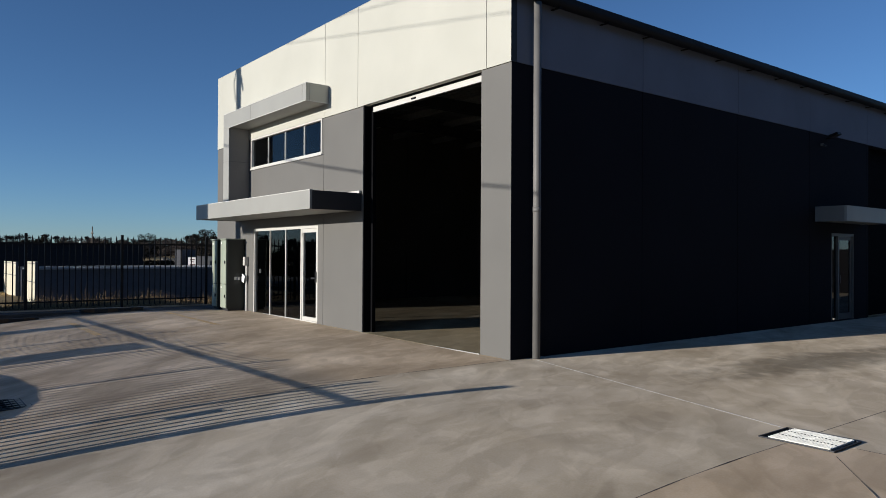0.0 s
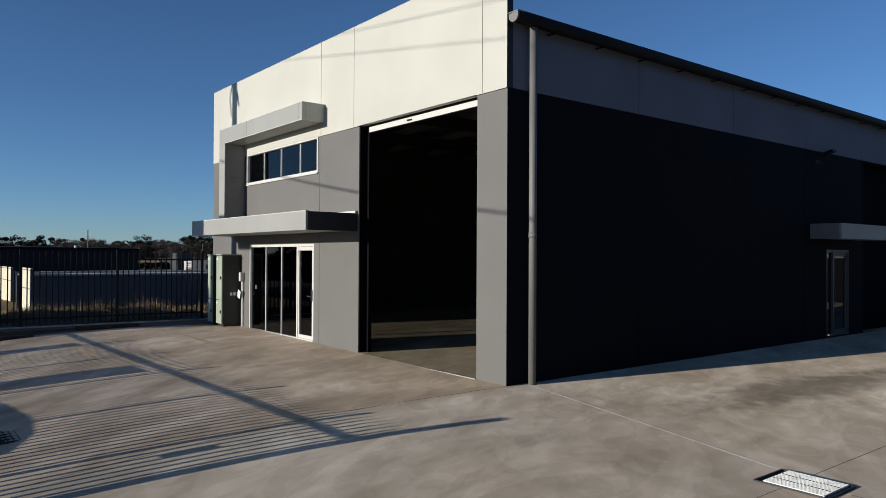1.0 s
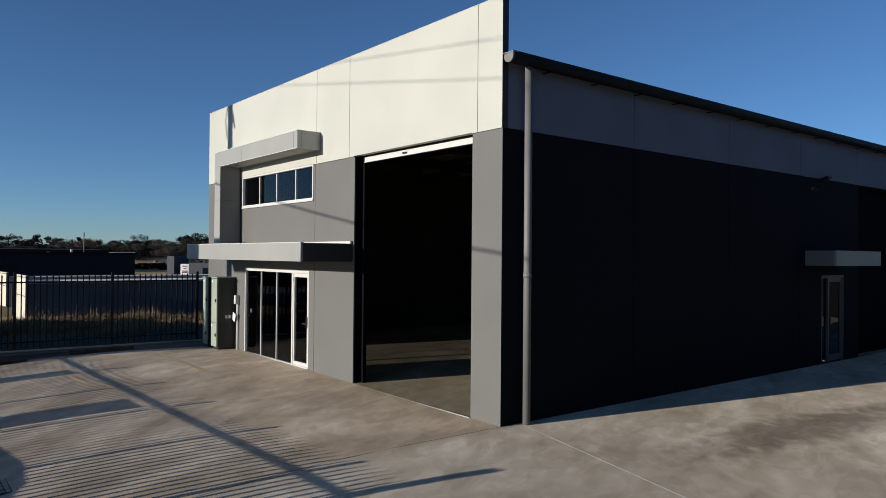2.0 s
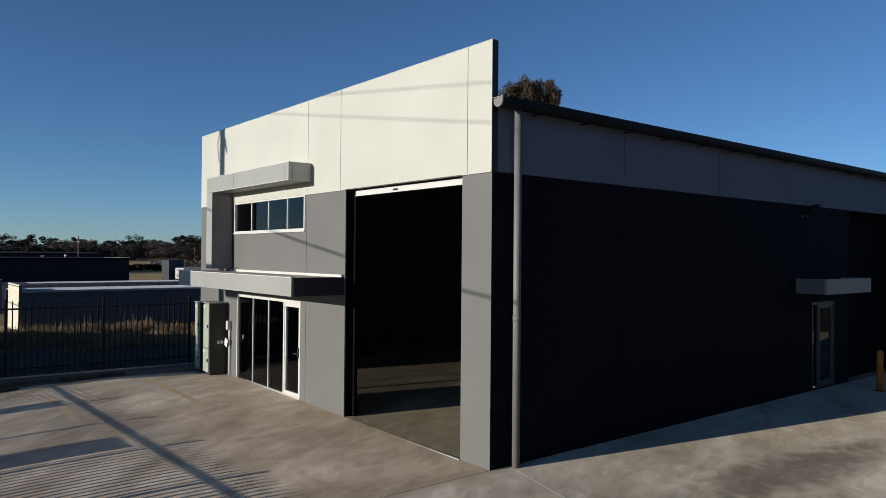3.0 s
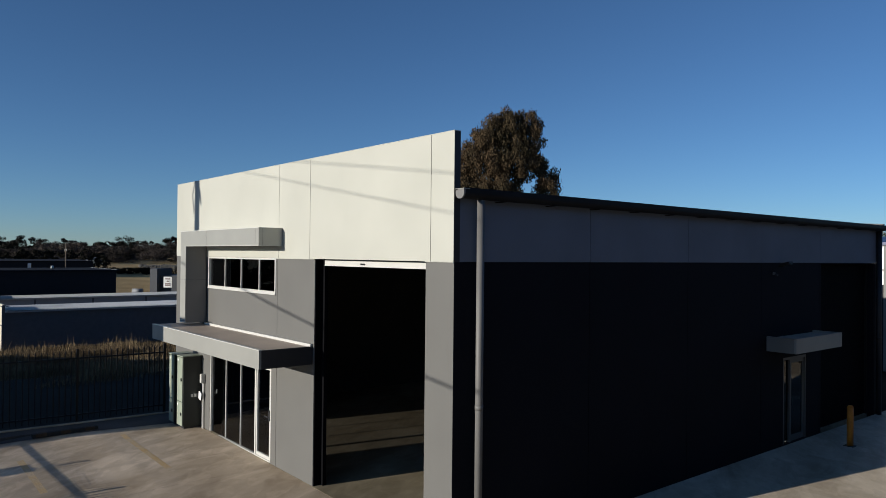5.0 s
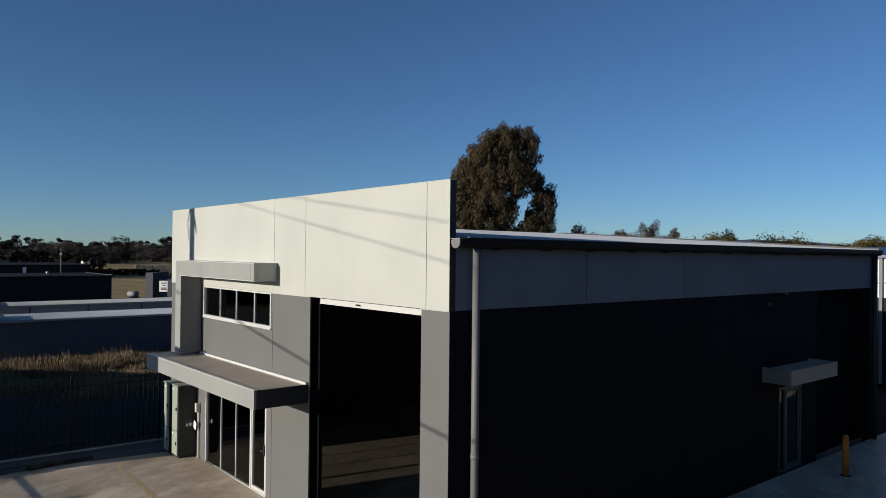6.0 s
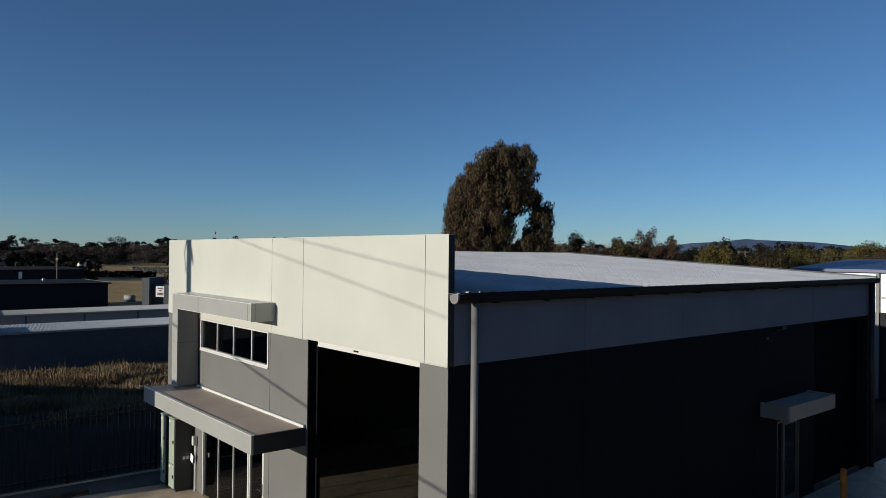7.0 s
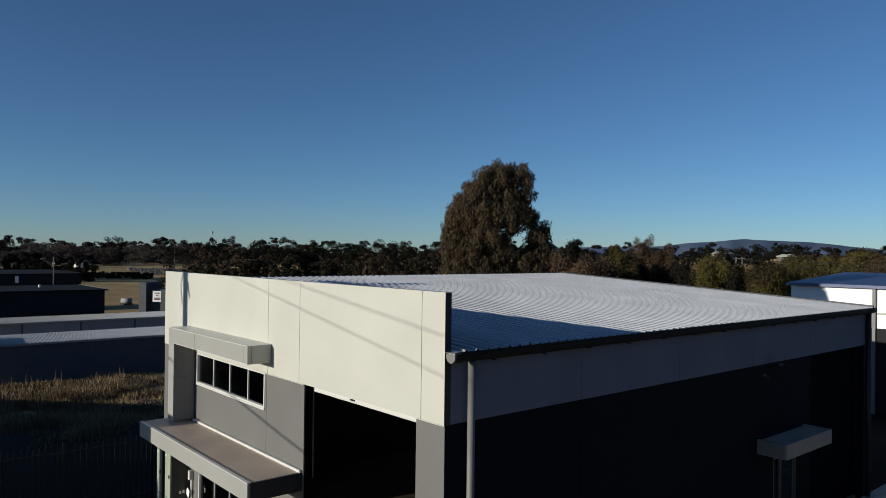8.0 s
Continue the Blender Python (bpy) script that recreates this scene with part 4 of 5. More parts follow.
def plain_shed(name, x0, x1, y0, y1, z0, eave, ridge, wall, roof, label, along="x", group=""):
    """A plain industrial building: walls, gable roof, gutter line."""
    t = thing(name, ((x0 + x1) / 2, (y0 + y1) / 2, z0), label, "building", group)
    for a in ((x0, x1, y0, y0 + 0.15), (x0, x1, y1 - 0.15, y1), (x0, x0 + 0.15, y0 + 0.15, y1 - 0.15), (x1 - 0.15, x1, y0 + 0.15, y1 - 0.15)):
        part("wall", boxes((*a, z0, eave)), wall, t)
    bm = bmesh.new()
    o = 0.2
    if along == "x":
        m = (y0 + y1) / 2
        pr = [(y0 - o, eave), (m, ridge), (y1 + o, eave)]
        pts = [[(x, p, q) for p, q in pr] for x in (x0 - o, x1 + o)]
    else:
        m = (x0 + x1) / 2
        pr = [(x0 - o, eave), (m, ridge), (x1 + o, eave)]
        pts = [[(p, y, q) for p, q in pr] for y in (y0 - o, y1 + o)]
    top = [[bm.verts.new((c[0], c[1], c[2] + 0.08)) for c in r] for r in pts]
    low = [[bm.verts.new(c) for c in r] for r in pts]
    for i in (0, 1):
        bm.faces.new((top[0][i], top[0][i + 1], top[1][i + 1], top[1][i]))
    bm.faces.new((low[0][0], low[1][0], low[1][2], low[0][2]))
    for r in (0, 1):
        bm.faces.new((low[r][0], low[r][2], low[r][1]))
        for i in (0, 1):
            bm.faces.new((low[r][i], low[r][i + 1], top[r][i + 1], top[r][i]))
    for i in (0, 2):
        bm.faces.new((low[0][i], top[0][i], top[1][i], low[1][i]))
    part("roof", bm, roof, t)
    return t


# unseen long building across the street, added to keep the paddock in shade
def shade_building():
    """Low wings under one roofline that climbs towards the yard; roofline and askew end wall are shaped to the shade's
    edge.
    """
    y0, y1, z0 = -30.0, -21.5, -2.5
    line = ((-47.0, 1.6), (-36.5, 4.0), (-17.0, 5.15), (-15.28, 4.9))
    t = thing("shade_building", (-31, (y0 + y1) / 2, z0), "unseen low grey building added to shade the paddock", "building")

    def h(x):
        return float(np.interp(x, [p[0] for p in line], [p[1] for p in line]))

    def wedge(xa, xb, ya, yb, low, lift):
        bm = bmesh.new()
        foot = [h(x) + 0.001 if low is None else low for x in (xa, xb, xb, xa)]
        plan = ((xa, ya), (xb, ya), (xb, yb), (xa, yb))
        skew = [q[0] + 0.167 * (q[1] - y1) * (q[0] > -16) for q in plan]
        vs = [bm.verts.new((x, q[1], f)) for x, q, f in zip(skew, plan, foot)]
        vs += [bm.verts.new((x, q[1], h(q[0]) + lift)) for x, q in zip(skew, plan)]
        for f in ((3, 2, 1, 0), (4, 5, 6, 7), (0, 1, 5, 4), (1, 2, 6, 5), (2, 3, 7, 6), (3, 0, 4, 7)):
            bm.faces.new([vs[i] for i in f])
        return bm

    xs = [p[0] for p in line]
    for xa, xb in zip(xs, xs[1:]):
        for ya in (y0, y1 - 0.15):
            part("wall", wedge(xa, xb, ya, ya + 0.15, z0, 0.0), M_SHEDGREY, t)
        part("roof", wedge(xa, xb, y0 - 0.2, y1 + 0.2, None, 0.1), M_DARKMETAL, t)
    for xa in (xs[0], xs[-1] - 0.15):
        part("end_wall", wedge(xa, xa + 0.15, y0 + 0.15, y1 - 0.15, z0, 0.0), M_SHEDGREY, t)


shade_building()

# unseen block added east of the driveway to cut sky light on that side
plain_shed("east_light_block", 14.0, 26.0, -10, 34, -0.9, 8.6, 9.3, M_DARKSHED, M_DARKMETAL, "unseen plain block added to darken the driveway side", along="y")

def back_fence():
    """Unseen dark sheet fence behind the warehouse, added for the side door's glass to reflect."""
    t = thing("mirrored_fence", (8.4, 27.0, -1.2), "unseen dark sheet fence added for the door glass to mirror", "fence")
    for k in range(6):
        x = 3.0 + 1.8 * k
        part("post", boxes((x, x + 0.06, 26.96, 27.04, -1.3, 2.0)), M_DARKSHED, t)
        part("panel", boxes((x + 0.06, x + 1.8, 26.98, 27.02, -1.2, 1.95)), M_DARKSHED, t)


back_fence()

# ---- paddock sheds to the west ----
def ribbed(name, x0, x1, za, zb, y0, y1, parent, material, pitch=0.4):
    """Ribbed roof sheeting that falls along x, its ribs proud."""
    bm = bmesh.new()
    pts = []
    y = y0
    while y < y1:
        pts += [(y, 0), (y + 0.45 * pitch, 0), (y + 0.55 * pitch, 0.07), (y + 0.85 * pitch, 0.07), (y + 0.95 * pitch, 0)]
        y += pitch
    r = [[bm.verts.new((x, p, z + h)) for p, h in pts] for x, z in ((x0, za), (x1, zb))]
    for i in range(len(pts) - 1):
        bm.faces.new((r[0][i], r[0][i + 1], r[1][i + 1], r[1][i]))
    part(name, bm, material, parent, "pale ribbed steel roof")


M_SLATE = mat("slate_steel_wall", (0.05, 0.055, 0.065), rough=0.6, vary=0.1)
M_PALEROOF = mat("pale_steel_roof", (0.32, 0.33, 0.34), rough=0.45, metal=0.3, vary=0.1, scale=0.5)
M_PALEWALL = mat("pale_grey_steel_wall", (0.24, 0.25, 0.27), rough=0.6, vary=0.12, scale=0.4)


def storage_shed(xe, xw, ya, yb, ze, zw, wall, posts, label, span=5.0):
    """A long low shed: its roof falls to the west behind a taller end wall."""
    t = thing("storage_shed", ((xe + xw) / 2, (ya + yb) / 2, -2.4), label, "shed", "storage sheds")
    part("wall", boxes((xe - 0.15, xe, ya + 0.16, yb, -3.2, ze - 0.1)), wall, t, "long steel wall in shade")
    part("wall", boxes((xw, xw + 0.15, ya + 0.16, yb, -3.2, zw - 0.1)), wall, t)
    part("end_wall", boxes((xe - span, xe, ya, ya + 0.15, -3.2, ze + 0.45)), M_SHEDWALL, t, "cream steel end wall in sun")
    # the alley's dark gap is made as a recessed near-black panel
    if xw < xe - span - 0.1:
        part("end_wall", boxes((xw, xe - span - 0.05, ya + 1.0, ya + 1.15, -3.2, ze - 0.05)), M_DARKSHED, t, "dark panel standing in for the shaded alley")
    for z in (-0.5, ze + 0.3):
        part("wall_rib", boxes((xe - span, xe + 0.01, ya - 0.03, ya - 0.002, z, z + 0.05)), M_SHEDGREY, t)
    part("end_post", boxes((xe + 0.002, xe + 0.12, ya - 0.04, ya + 0.14, -3.2, ze + 0.42)), M_SHEDGREY, t)
    ribbed("roof", xe + 0.22, xw - 0.2, ze, zw, ya + 0.16, yb, t, M_PALEROOF, 0.22)
    part("gutter", boxes((xe + 0.02, xe + 0.2, ya + 0.16, yb, ze - 0.1, ze - 0.008)), M_PALEROOF, t)
    for k in range(posts):
        y = ya + 4 + k * 5.0
        part("wall_post", boxes((xe + 0.002, xe + 0.06, y - 0.08, y + 0.08, -3.2, ze - 0.102)), M_SHEDGREY, t)


storage_shed(-48.9, -56.6, 0.85, 42.0, 0.52, 0.34, M_SHEDGREY, 0, "long low storage shed with a pale ribbed roof")
storage_shed(-67.2, -75.5, 2.0, 46.0, 0.3, 0.1, M_PALEWALL, 8, "second low storage shed with pale grey wall panels", span=8.3)


def turned_box(name, c, w, d, z0, z1, yaw, material, parent, bevel=0.0, label=""):
    bm = boxes((-w / 2, w / 2, -d / 2, d / 2, z0, z1), bevel=bevel)
    bmesh.ops.transform(bm, matrix=Matrix.Translation((c[0], c[1], 0)) @ Matrix.Rotation(yaw, 4, "Z"), verts=bm.verts)
    return part(name, bm, material, parent, label)


YAW = math.atan2(0.763, 0.646)      # square to the last camera's view


def toward(off, depth):
    """A place fitted to the last camera's view: depth before it, and offset across it in thousandths of that depth."""
    s = off / 1000.0
    return Vector((8.31 + depth * (-0.763 + s * 0.646), -7.1 + depth * (0.646 + s * 0.763), 0))


def ground_at(c):
    return float(land_z(c.x, c.y))


def dark_factory():
    x1, y1, top = -79.5, 16.4, 2.5
    t = thing("factory", (-86, -2, -1.8), "long charcoal factory building beyond the sheds", "building")
    part("wall", boxes((-92, x1, -22, y1, -3.6, top)), M_DARKSHED, t)
    part("roof", boxes((-92.3, x1 + 0.3, -22.3, y1 + 0.3, top, top + 0.14)), M_DARKROOF, t)
    part("edge_flashing", boxes((-92.3, x1 - 1.0, y1 + 0.301, y1 + 0.34, top + 0.08, top + 0.16)), M_GALV, t, "pale roof edge")
    for x, y in ((-86, 11),):
        part("roof_vent", tubes(((x, y, top + 0.14), (x, y, top + 0.5), 0.15), seg=10), M_GALV, t)


def side(off):
    """A step sideways across the last camera's view."""
    return Vector((0.646, 0.763, 0)) * off


dark_factory()
# black block added where dark, shaded growth lies behind the factory
t = plain_shed("dark_mass", -150, -125, -40, 24.8, -4.5, 3.0, 3.2, M_DARKSHED, M_DARKROOF, "long black block standing in for a shaded mass beyond the factory", along="y")
part("sign", boxes((-124.95, -124.85, 14.9, 15.4, 1.6, 2.7)), M_SIGN, t, "small white sign")
c = toward(-392, 111)
t = thing("sign_building", (c.x, c.y, -3), "slate-grey flat building with a white sign", "building")
turned_box("wall", toward(-408, 112), 1.1, 6.0, -3.5, 2.2, YAW, M_SHEDGREY, t)
turned_box("wall", toward(-365, 113), 9.0, 6.0, -3.5, 1.15, YAW, M_SLATE, t)
sgn = turned_box("sign", toward(-399, 108.4), 1.25, 0.1, -0.65, 1.0, YAW, M_SIGN, t, label="white sign board")
for w, z in ((0.7, 0.6), (0.35, 0.25), (0.8, -0.15), (0.8, -0.35)):
    turned_box("bar", toward(-399, 108.3), w, 0.04, z, z + 0.14, YAW, M_SIGNINK, sgn)
c = toward(-441, 150)
t = thing("water_tank", (c.x, c.y, ground_at(c)), "pale cylindrical tank lying on a trailer in the field", "tank")
g = ground_at(c)
tk = part("tank", tubes(((c.x - 0.6, c.y - 0.75, g + 0.85), (c.x + 0.6, c.y + 0.75, g + 0.85), 0.55), seg=18), M_PALEWALL, t)
part("end_cap", tubes(((c.x - 0.64, c.y - 0.79, g + 0.85), (c.x - 0.6, c.y - 0.75, g + 0.85), 0.54), seg=18), M_SIGN, tk, "white end of the tank")
part("chassis", boxes((c.x - 1.2, c.x + 1.2, c.y - 0.9, c.y + 0.9, g, g + 0.3)), M_DARKMETAL, t)


def lamp_pole(off, depth, h, label):
    c = toward(off, depth)
    g = ground_at(c)
    t = thing("power_pole", (c.x, c.y, g), label, "power pole", "distant power poles")
    part("pole", tubes(((c.x, c.y, g), (c.x, c.y, g + h), 0.0009 * depth, 0.0007 * depth), seg=8), M_WOOD, t)
    part("crossarm", boxes((c.x - 0.6, c.x + 0.6, c.y - 0.08, c.y + 0.08, g + h - 1.15, g + h - 1.0)), M_WOOD, t)
    part("insulator", tubes(((c.x - 0.5, c.y, g + h - 1.0), (c.x - 0.5, c.y, g + h - 0.8), 0.06), ((c.x + 0.5, c.y, g + h - 1.0), (c.x + 0.5, c.y, g + h - 0.8), 0.06), seg=6), M_FRAME, t)


lamp_pole(-544, 112, 8.6, "pale timber power pole beyond the factory")
lamp_pole(-375, 330, 9.0, "distant timber power pole by the rocks")


def mast():
    c = toward(-323, 700)
    t = thing("radio_mast", (c.x, c.y, 0), "thin far radio mast above the trees", "mast")
    part("mast", tubes(((c.x, c.y, 0), (c.x, c.y, 26), 0.5, 0.3), seg=6), M_GALV, t)
    part("head", boxes((c.x - 0.8, c.x + 0.8, c.y - 0.8, c.y + 0.8, 23.5, 26)), M_GALV, t)
    d = side(5.5)
    part("whip_antenna", tubes(((c.x + d.x, c.y + d.y, 0), (c.x + d.x, c.y + d.y, 21), 0.4, 0.25), seg=6), M_GALV, t)


mast()
# houses among the far trees
for off, dep, w, mt in ((-618, 330, 4, M_SHEDGREY), (-501, 335, 4, M_SHEDWALL), (-560, 360, 9, M_SHEDGREY), (-270, 420, 8, M_SHEDGREY)):
    c = toward(off, dep)
    g = ground_at(c)
    plain_shed("house", c.x - w / 2, c.x + w / 2, c.y - 4, c.y + 4, g, g + 2.2, g + 3.4, mt, M_SHEDGREY, "small far house among the trees", group="far houses")

for off, top, w in ((392, 9.5, 4.5), (482, 8.6, 4.0)):
    c = toward(off, 300)
    g = ground_at(c)
    plain_shed("house", c.x - w / 2, c.x + w / 2, c.y - 5, c.y + 5, g, top - 1.0, top, M_ROCK, M_SHEDWALL, "far two-storey house with pale roof", group="far houses")

# rock heaps
rng = np.random.default_rng(5)
base = np.array([[0, 0, 1], [0, 0, -0.4], [1, 0, 0], [-1, 0, 0], [0, 1, 0], [0, -1, 0]], float)
tri = np.array([[0, 2, 4], [0, 4, 3], [0, 3, 5], [0, 5, 2], [1, 4, 2], [1, 3, 4], [1, 5, 3], [1, 2, 5]])
V, F = [], []
for k in range(1500):
    dd = rng.uniform(-1, 1)
    c = toward(-440 + rng.uniform(0, 165), 300 + 14 * dd)
    r = rng.uniform(0.25, 0.7)
    V.append(base * r * rng.uniform(0.6, 1.3, (6, 1)) + [c.x, c.y, ground_at(c) + rng.uniform(0.1, 0.3) + 1.3 * (1 - dd * dd)])
    F.append(tri + 6 * k)
tagged(new("rock_heap", fast_mesh("rock_heap", np.concatenate(V), np.concatenate(F), M_ROCK)), "long heap of broken rock in the field", "rocks", kind="stuff")

# ---- white shed behind the warehouse ----
t = plain_shed("white_shed", -11.5, 3.3, 38.0, 56.0, -1.6, 5.62, 6.19, M_SIGN, M_BLUEROOF, "white steel shed with a blue roof and charcoal lower wall")
part("downpipe", boxes((-6.9, -6.73, 37.82, 37.955, -1.6, 5.52)), M_PIPE, t)
part("girt_line", boxes((-11.5, 3.3, 37.97, 37.996, 4.05, 4.16)), M_CLAD, t)
part("lower_wall", boxes((-11.5, 3.3, 37.96, 37.996, -1.6, 3.27)), M_DARKSHED, t, "charcoal painted lower wall")
part("gutter", boxes((-11.7, 3.5, 37.65, 37.95, 5.53, 5.65)), M_BLUEROOF, t)


# ---- trees ----
def leaves(blobs, n, size, rng, droop=0.3, narrow=0.45, shell=0.55, ragged=0.16, loose=0.75):
    """Leaf quads scattered through ellipsoid clumps (x, y, z, rx, ry, rz), denser at their skins and turned outwards, more or less loosely."""
    w = np.array([b[3] * b[4] * b[5] for b in blobs]) ** 0.67
    pick = rng.choice(len(blobs), n, p=w / w.sum())
    B = np.array(blobs)[pick]
    d = rng.normal(size=(n, 3))
    d /= np.linalg.norm(d, axis=1, keepdims=True)
    rad = shell + (1 - shell) * rng.random((n, 1)) ** 0.6
    rad *= 1 + ragged * rng.normal(size=(n, 1))
    c = B[:, :3] + d * rad * B[:, 3:]
    out = d / B[:, 3:]
    out /= np.linalg.norm(out, axis=1, keepdims=True)
    out += loose * rng.normal(size=(n, 3))
    out /= np.linalg.norm(out, axis=1, keepdims=True)
    a = rng.normal(size=(n, 3))
    a[:, 2] -= droop * 3
    a -= (a * out).sum(1, keepdims=True) * out
    a /= np.linalg.norm(a, axis=1, keepdims=True)
    b = np.cross(out, a)
    s = size * rng.uniform(0.6, 1.4, (n, 1))
    a, b = a * s, b * s * narrow
    v = np.stack([c - a, c + b * 0.9, c + a, c - b], 1).reshape(-1, 3)
    return v, np.arange(4 * n).reshape(n, 4)


def limbs(bm, start, end, r0, rng, depth=2):
    """A limb in two tapered lengths, with its side branches."""
    mid = start.lerp(end, 0.5) + Vector(rng.normal(size=3) * 0.06 * (end - start).length)
    tube(bm, start, mid, r0, r0 * 0.75, seg=7, caps=False)
    tube(bm, mid, end, r0 * 0.75, r0 * 0.4, seg=7, caps=False)
    if depth:
        for k in range(3):
            p = start.lerp(end, rng.uniform(0.45, 0.9))
            q = p + (end - start).length * 0.3 * Vector((rng.uniform(-1, 1), rng.uniform(-1, 1), rng.uniform(0.3, 1))).normalized()
            limbs(bm, p, q, r0 * 0.4, rng, depth - 1)


def tree(name, c, h, spread, blobs, n, size, leaf, label, seed, droop=0.3, group="", narrow=0.45, trunk=0.25, twigs=1, shell=0.55):
    rng = np.random.default_rng(seed)
    g = ground_at(c)
    t = thing(name, (c.x, c.y, g), label, "tree", group)
    bm = bmesh.new()
    limbs(bm, Vector((c.x, c.y, g - 0.2)), Vector((c.x + spread * 0.05, c.y, g + h * 0.6)), trunk, rng, twigs)
    for b in sorted(blobs, key=lambda q: q[2])[:7] if not twigs else blobs[:7]:
        limbs(bm, Vector((c.x, c.y, g + h * rng.uniform(0.2, 0.45))), Vector((c.x + b[0] * 0.8, c.y + b[1] * 0.8, g + b[2] - 0.3)), trunk * 0.4, rng, twigs)
    part("trunk", bm, M_BARK, t)
    v, f = leaves([(c.x + b[0], c.y + b[1], g + b[2], *b[3:]) for b in blobs], n, size, rng, droop, narrow, shell, 0.16 if twigs else 0.09)
    ob = new("crown", fast_mesh("crown", v, f, leaf))
    under(ob, t)
    return t


def gum():
    """The tall gum: many small hanging clumps inside a ragged outline, with a gap low in the crown."""
    c = toward(82, 33.5)
    rng = np.random.default_rng(11)
    heights = (3.0, 7.65, 8.27, 8.7, 9.15, 9.6, 10.04, 10.57, 11.19, 11.54, 11.8)
    west = (-2.9, -2.9, -2.9, -2.86, -2.73, -2.6, -2.24, -1.84, -1.53, -0.82, -0.12)
    east = (2.3, 2.36, 2.36, 2.36, 2.27, 1.74, 1.7, 1.57, 1.39, 1.17, 0.95)
    gaps = ((0.88, 8.15, 0.2, 0.25), (0.66, 7.65, 0.12, 0.3), (0.45, 7.1, 0.05, 0.2), (1.74, 8.75, 0.03, 0.12))
    blobs = []
    for layer in (-1, -0.9, -0.4, 0.8):
        for z0 in np.arange(3.6, 11.75, 0.4):
            for u0 in np.arange(-2.9, 2.5, 0.44):
                u, z, r = u0 + rng.uniform(-0.22, 0.22), z0 + rng.uniform(-0.2, 0.2), rng.uniform(0.2, 0.36)
                lo, hi = np.interp(z + 0.3 * r, heights, west) + r * 0.75, np.interp(z + 0.3 * r, heights, east) - r * 0.75
                if not lo < u < hi or z + r > 11.75:
                    continue
                if any(((u - g[0]) / (g[2] + r * 0.75)) ** 2 + ((z - g[1]) / (g[3] + r * 0.8)) ** 2 < 1 for g in gaps):
                    continue
                mid, half = (lo + hi) / 2, (hi - lo) / 2 + 0.2
                thick = math.sqrt(max(0.05, 1 - ((u - mid) / half) ** 2)) * min(1.7, half)
                dep = layer * thick * rng.uniform(0.35, 1.05)
                p = side(u)
                blobs.append((p.x - 0.763 * dep, p.y + 0.646 * dep, z + 0.5, r, r, r * 1.3))
    tree("gum_tree", c, 10.0, 5.0, blobs, 160000, 0.07, M_GUM, "tall gum tree with drooping brown-green leaves", 21, droop=0.8, narrow=0.3, trunk=0.13, twigs=0, shell=0.35)


gum()


def bushy(name, off, depth, top, half, leaf, label, seed, n=2600, size=0.3, group="trees behind the warehouse"):
    c = toward(off, depth)
    g = ground_at(c)
    h = top - 0.5 - g
    rng = np.random.default_rng(seed)
    blobs = []
    for k in range(9):
        z = h * rng.uniform(0.3, 0.88)
        w = half * (1.0 if z < 0.6 * h else 0.62)
        blobs.append((rng.uniform(-w, w), rng.uniform(-w, w), z, half * rng.uniform(0.35, 0.6), half * rng.uniform(0.35, 0.6), h * rng.uniform(0.12, 0.2)))
    blobs.append((0, 0, h * 0.9, half * 0.4, half * 0.4, h * 0.1))
    tree(name, c, h, half, blobs, n, size, leaf, label, seed, group=group)


RIGHT = ((252, 66, 8.1, 1.6, M_LEAF), (272, 67, 6.9, 2.0, M_DARKLEAF), (300, 68, 7.0, 2.0, M_RUST), (332, 66, 7.2, 1.8, M_DARKLEAF), (345, 60, 6.9, 1.6, M_DARKLEAF), (370, 56, 7.5, 2.0, M_LEAF), (393, 54, 7.6, 1.9, M_LEAF), (418, 50, 6.5, 1.5, M_DARKLEAF),
         (445, 50, 7.2, 2.0, M_LEAF), (470, 49, 7.4, 2.0, M_GUM), (485, 52, 7.3, 2.0, M_LEAF), (225, 62, 7.4, 2.2, M_LEAF), (200, 60, 7.2, 2.2, M_RUST), (182, 75, 9.2, 2.0, M_DARKLEAF), (165, 66, 7.6, 2.4, M_RUST), (540, 105, 8.2, 4.5, M_LEAF), (575, 100, 8.5, 4.5, M_LEAF), (610, 98, 8.2, 4.5, M_GUM), (640, 90, 8.0, 5.0, M_GUM), (500, 110, 7.4, 3.5, M_DARKLEAF), (410, 76, 6.5, 2.6, M_OLIVE), (394, 70, 8.0, 1.9, M_OLIVE), (484, 70, 7.8, 1.9, M_LEAF), (352, 80, 6.2, 2.4, M_OLIVE))
for k, (off, dep, top, half, leaf) in enumerate(RIGHT):
    kind = {"green_leaf": "olive-green bushy tree behind the roof", "rusty_leaf": "rust-brown bushy tree behind the roof", "dark_leaf": "dark green tree behind the roof", "olive_leaf": "dull olive tree behind the roof", "gum_leaf": "yellow-brown bushy tree behind the roof"}[leaf.name]
    bushy("tree", off, dep, top, half, leaf, kind, 100 + k, n=16000, size=0.0016 * dep)
bushy("tree", 452, 58.0, 7.0, 2.0, M_LEAF, "small bushy tree beside the white shed", 77, n=12000, size=0.09)


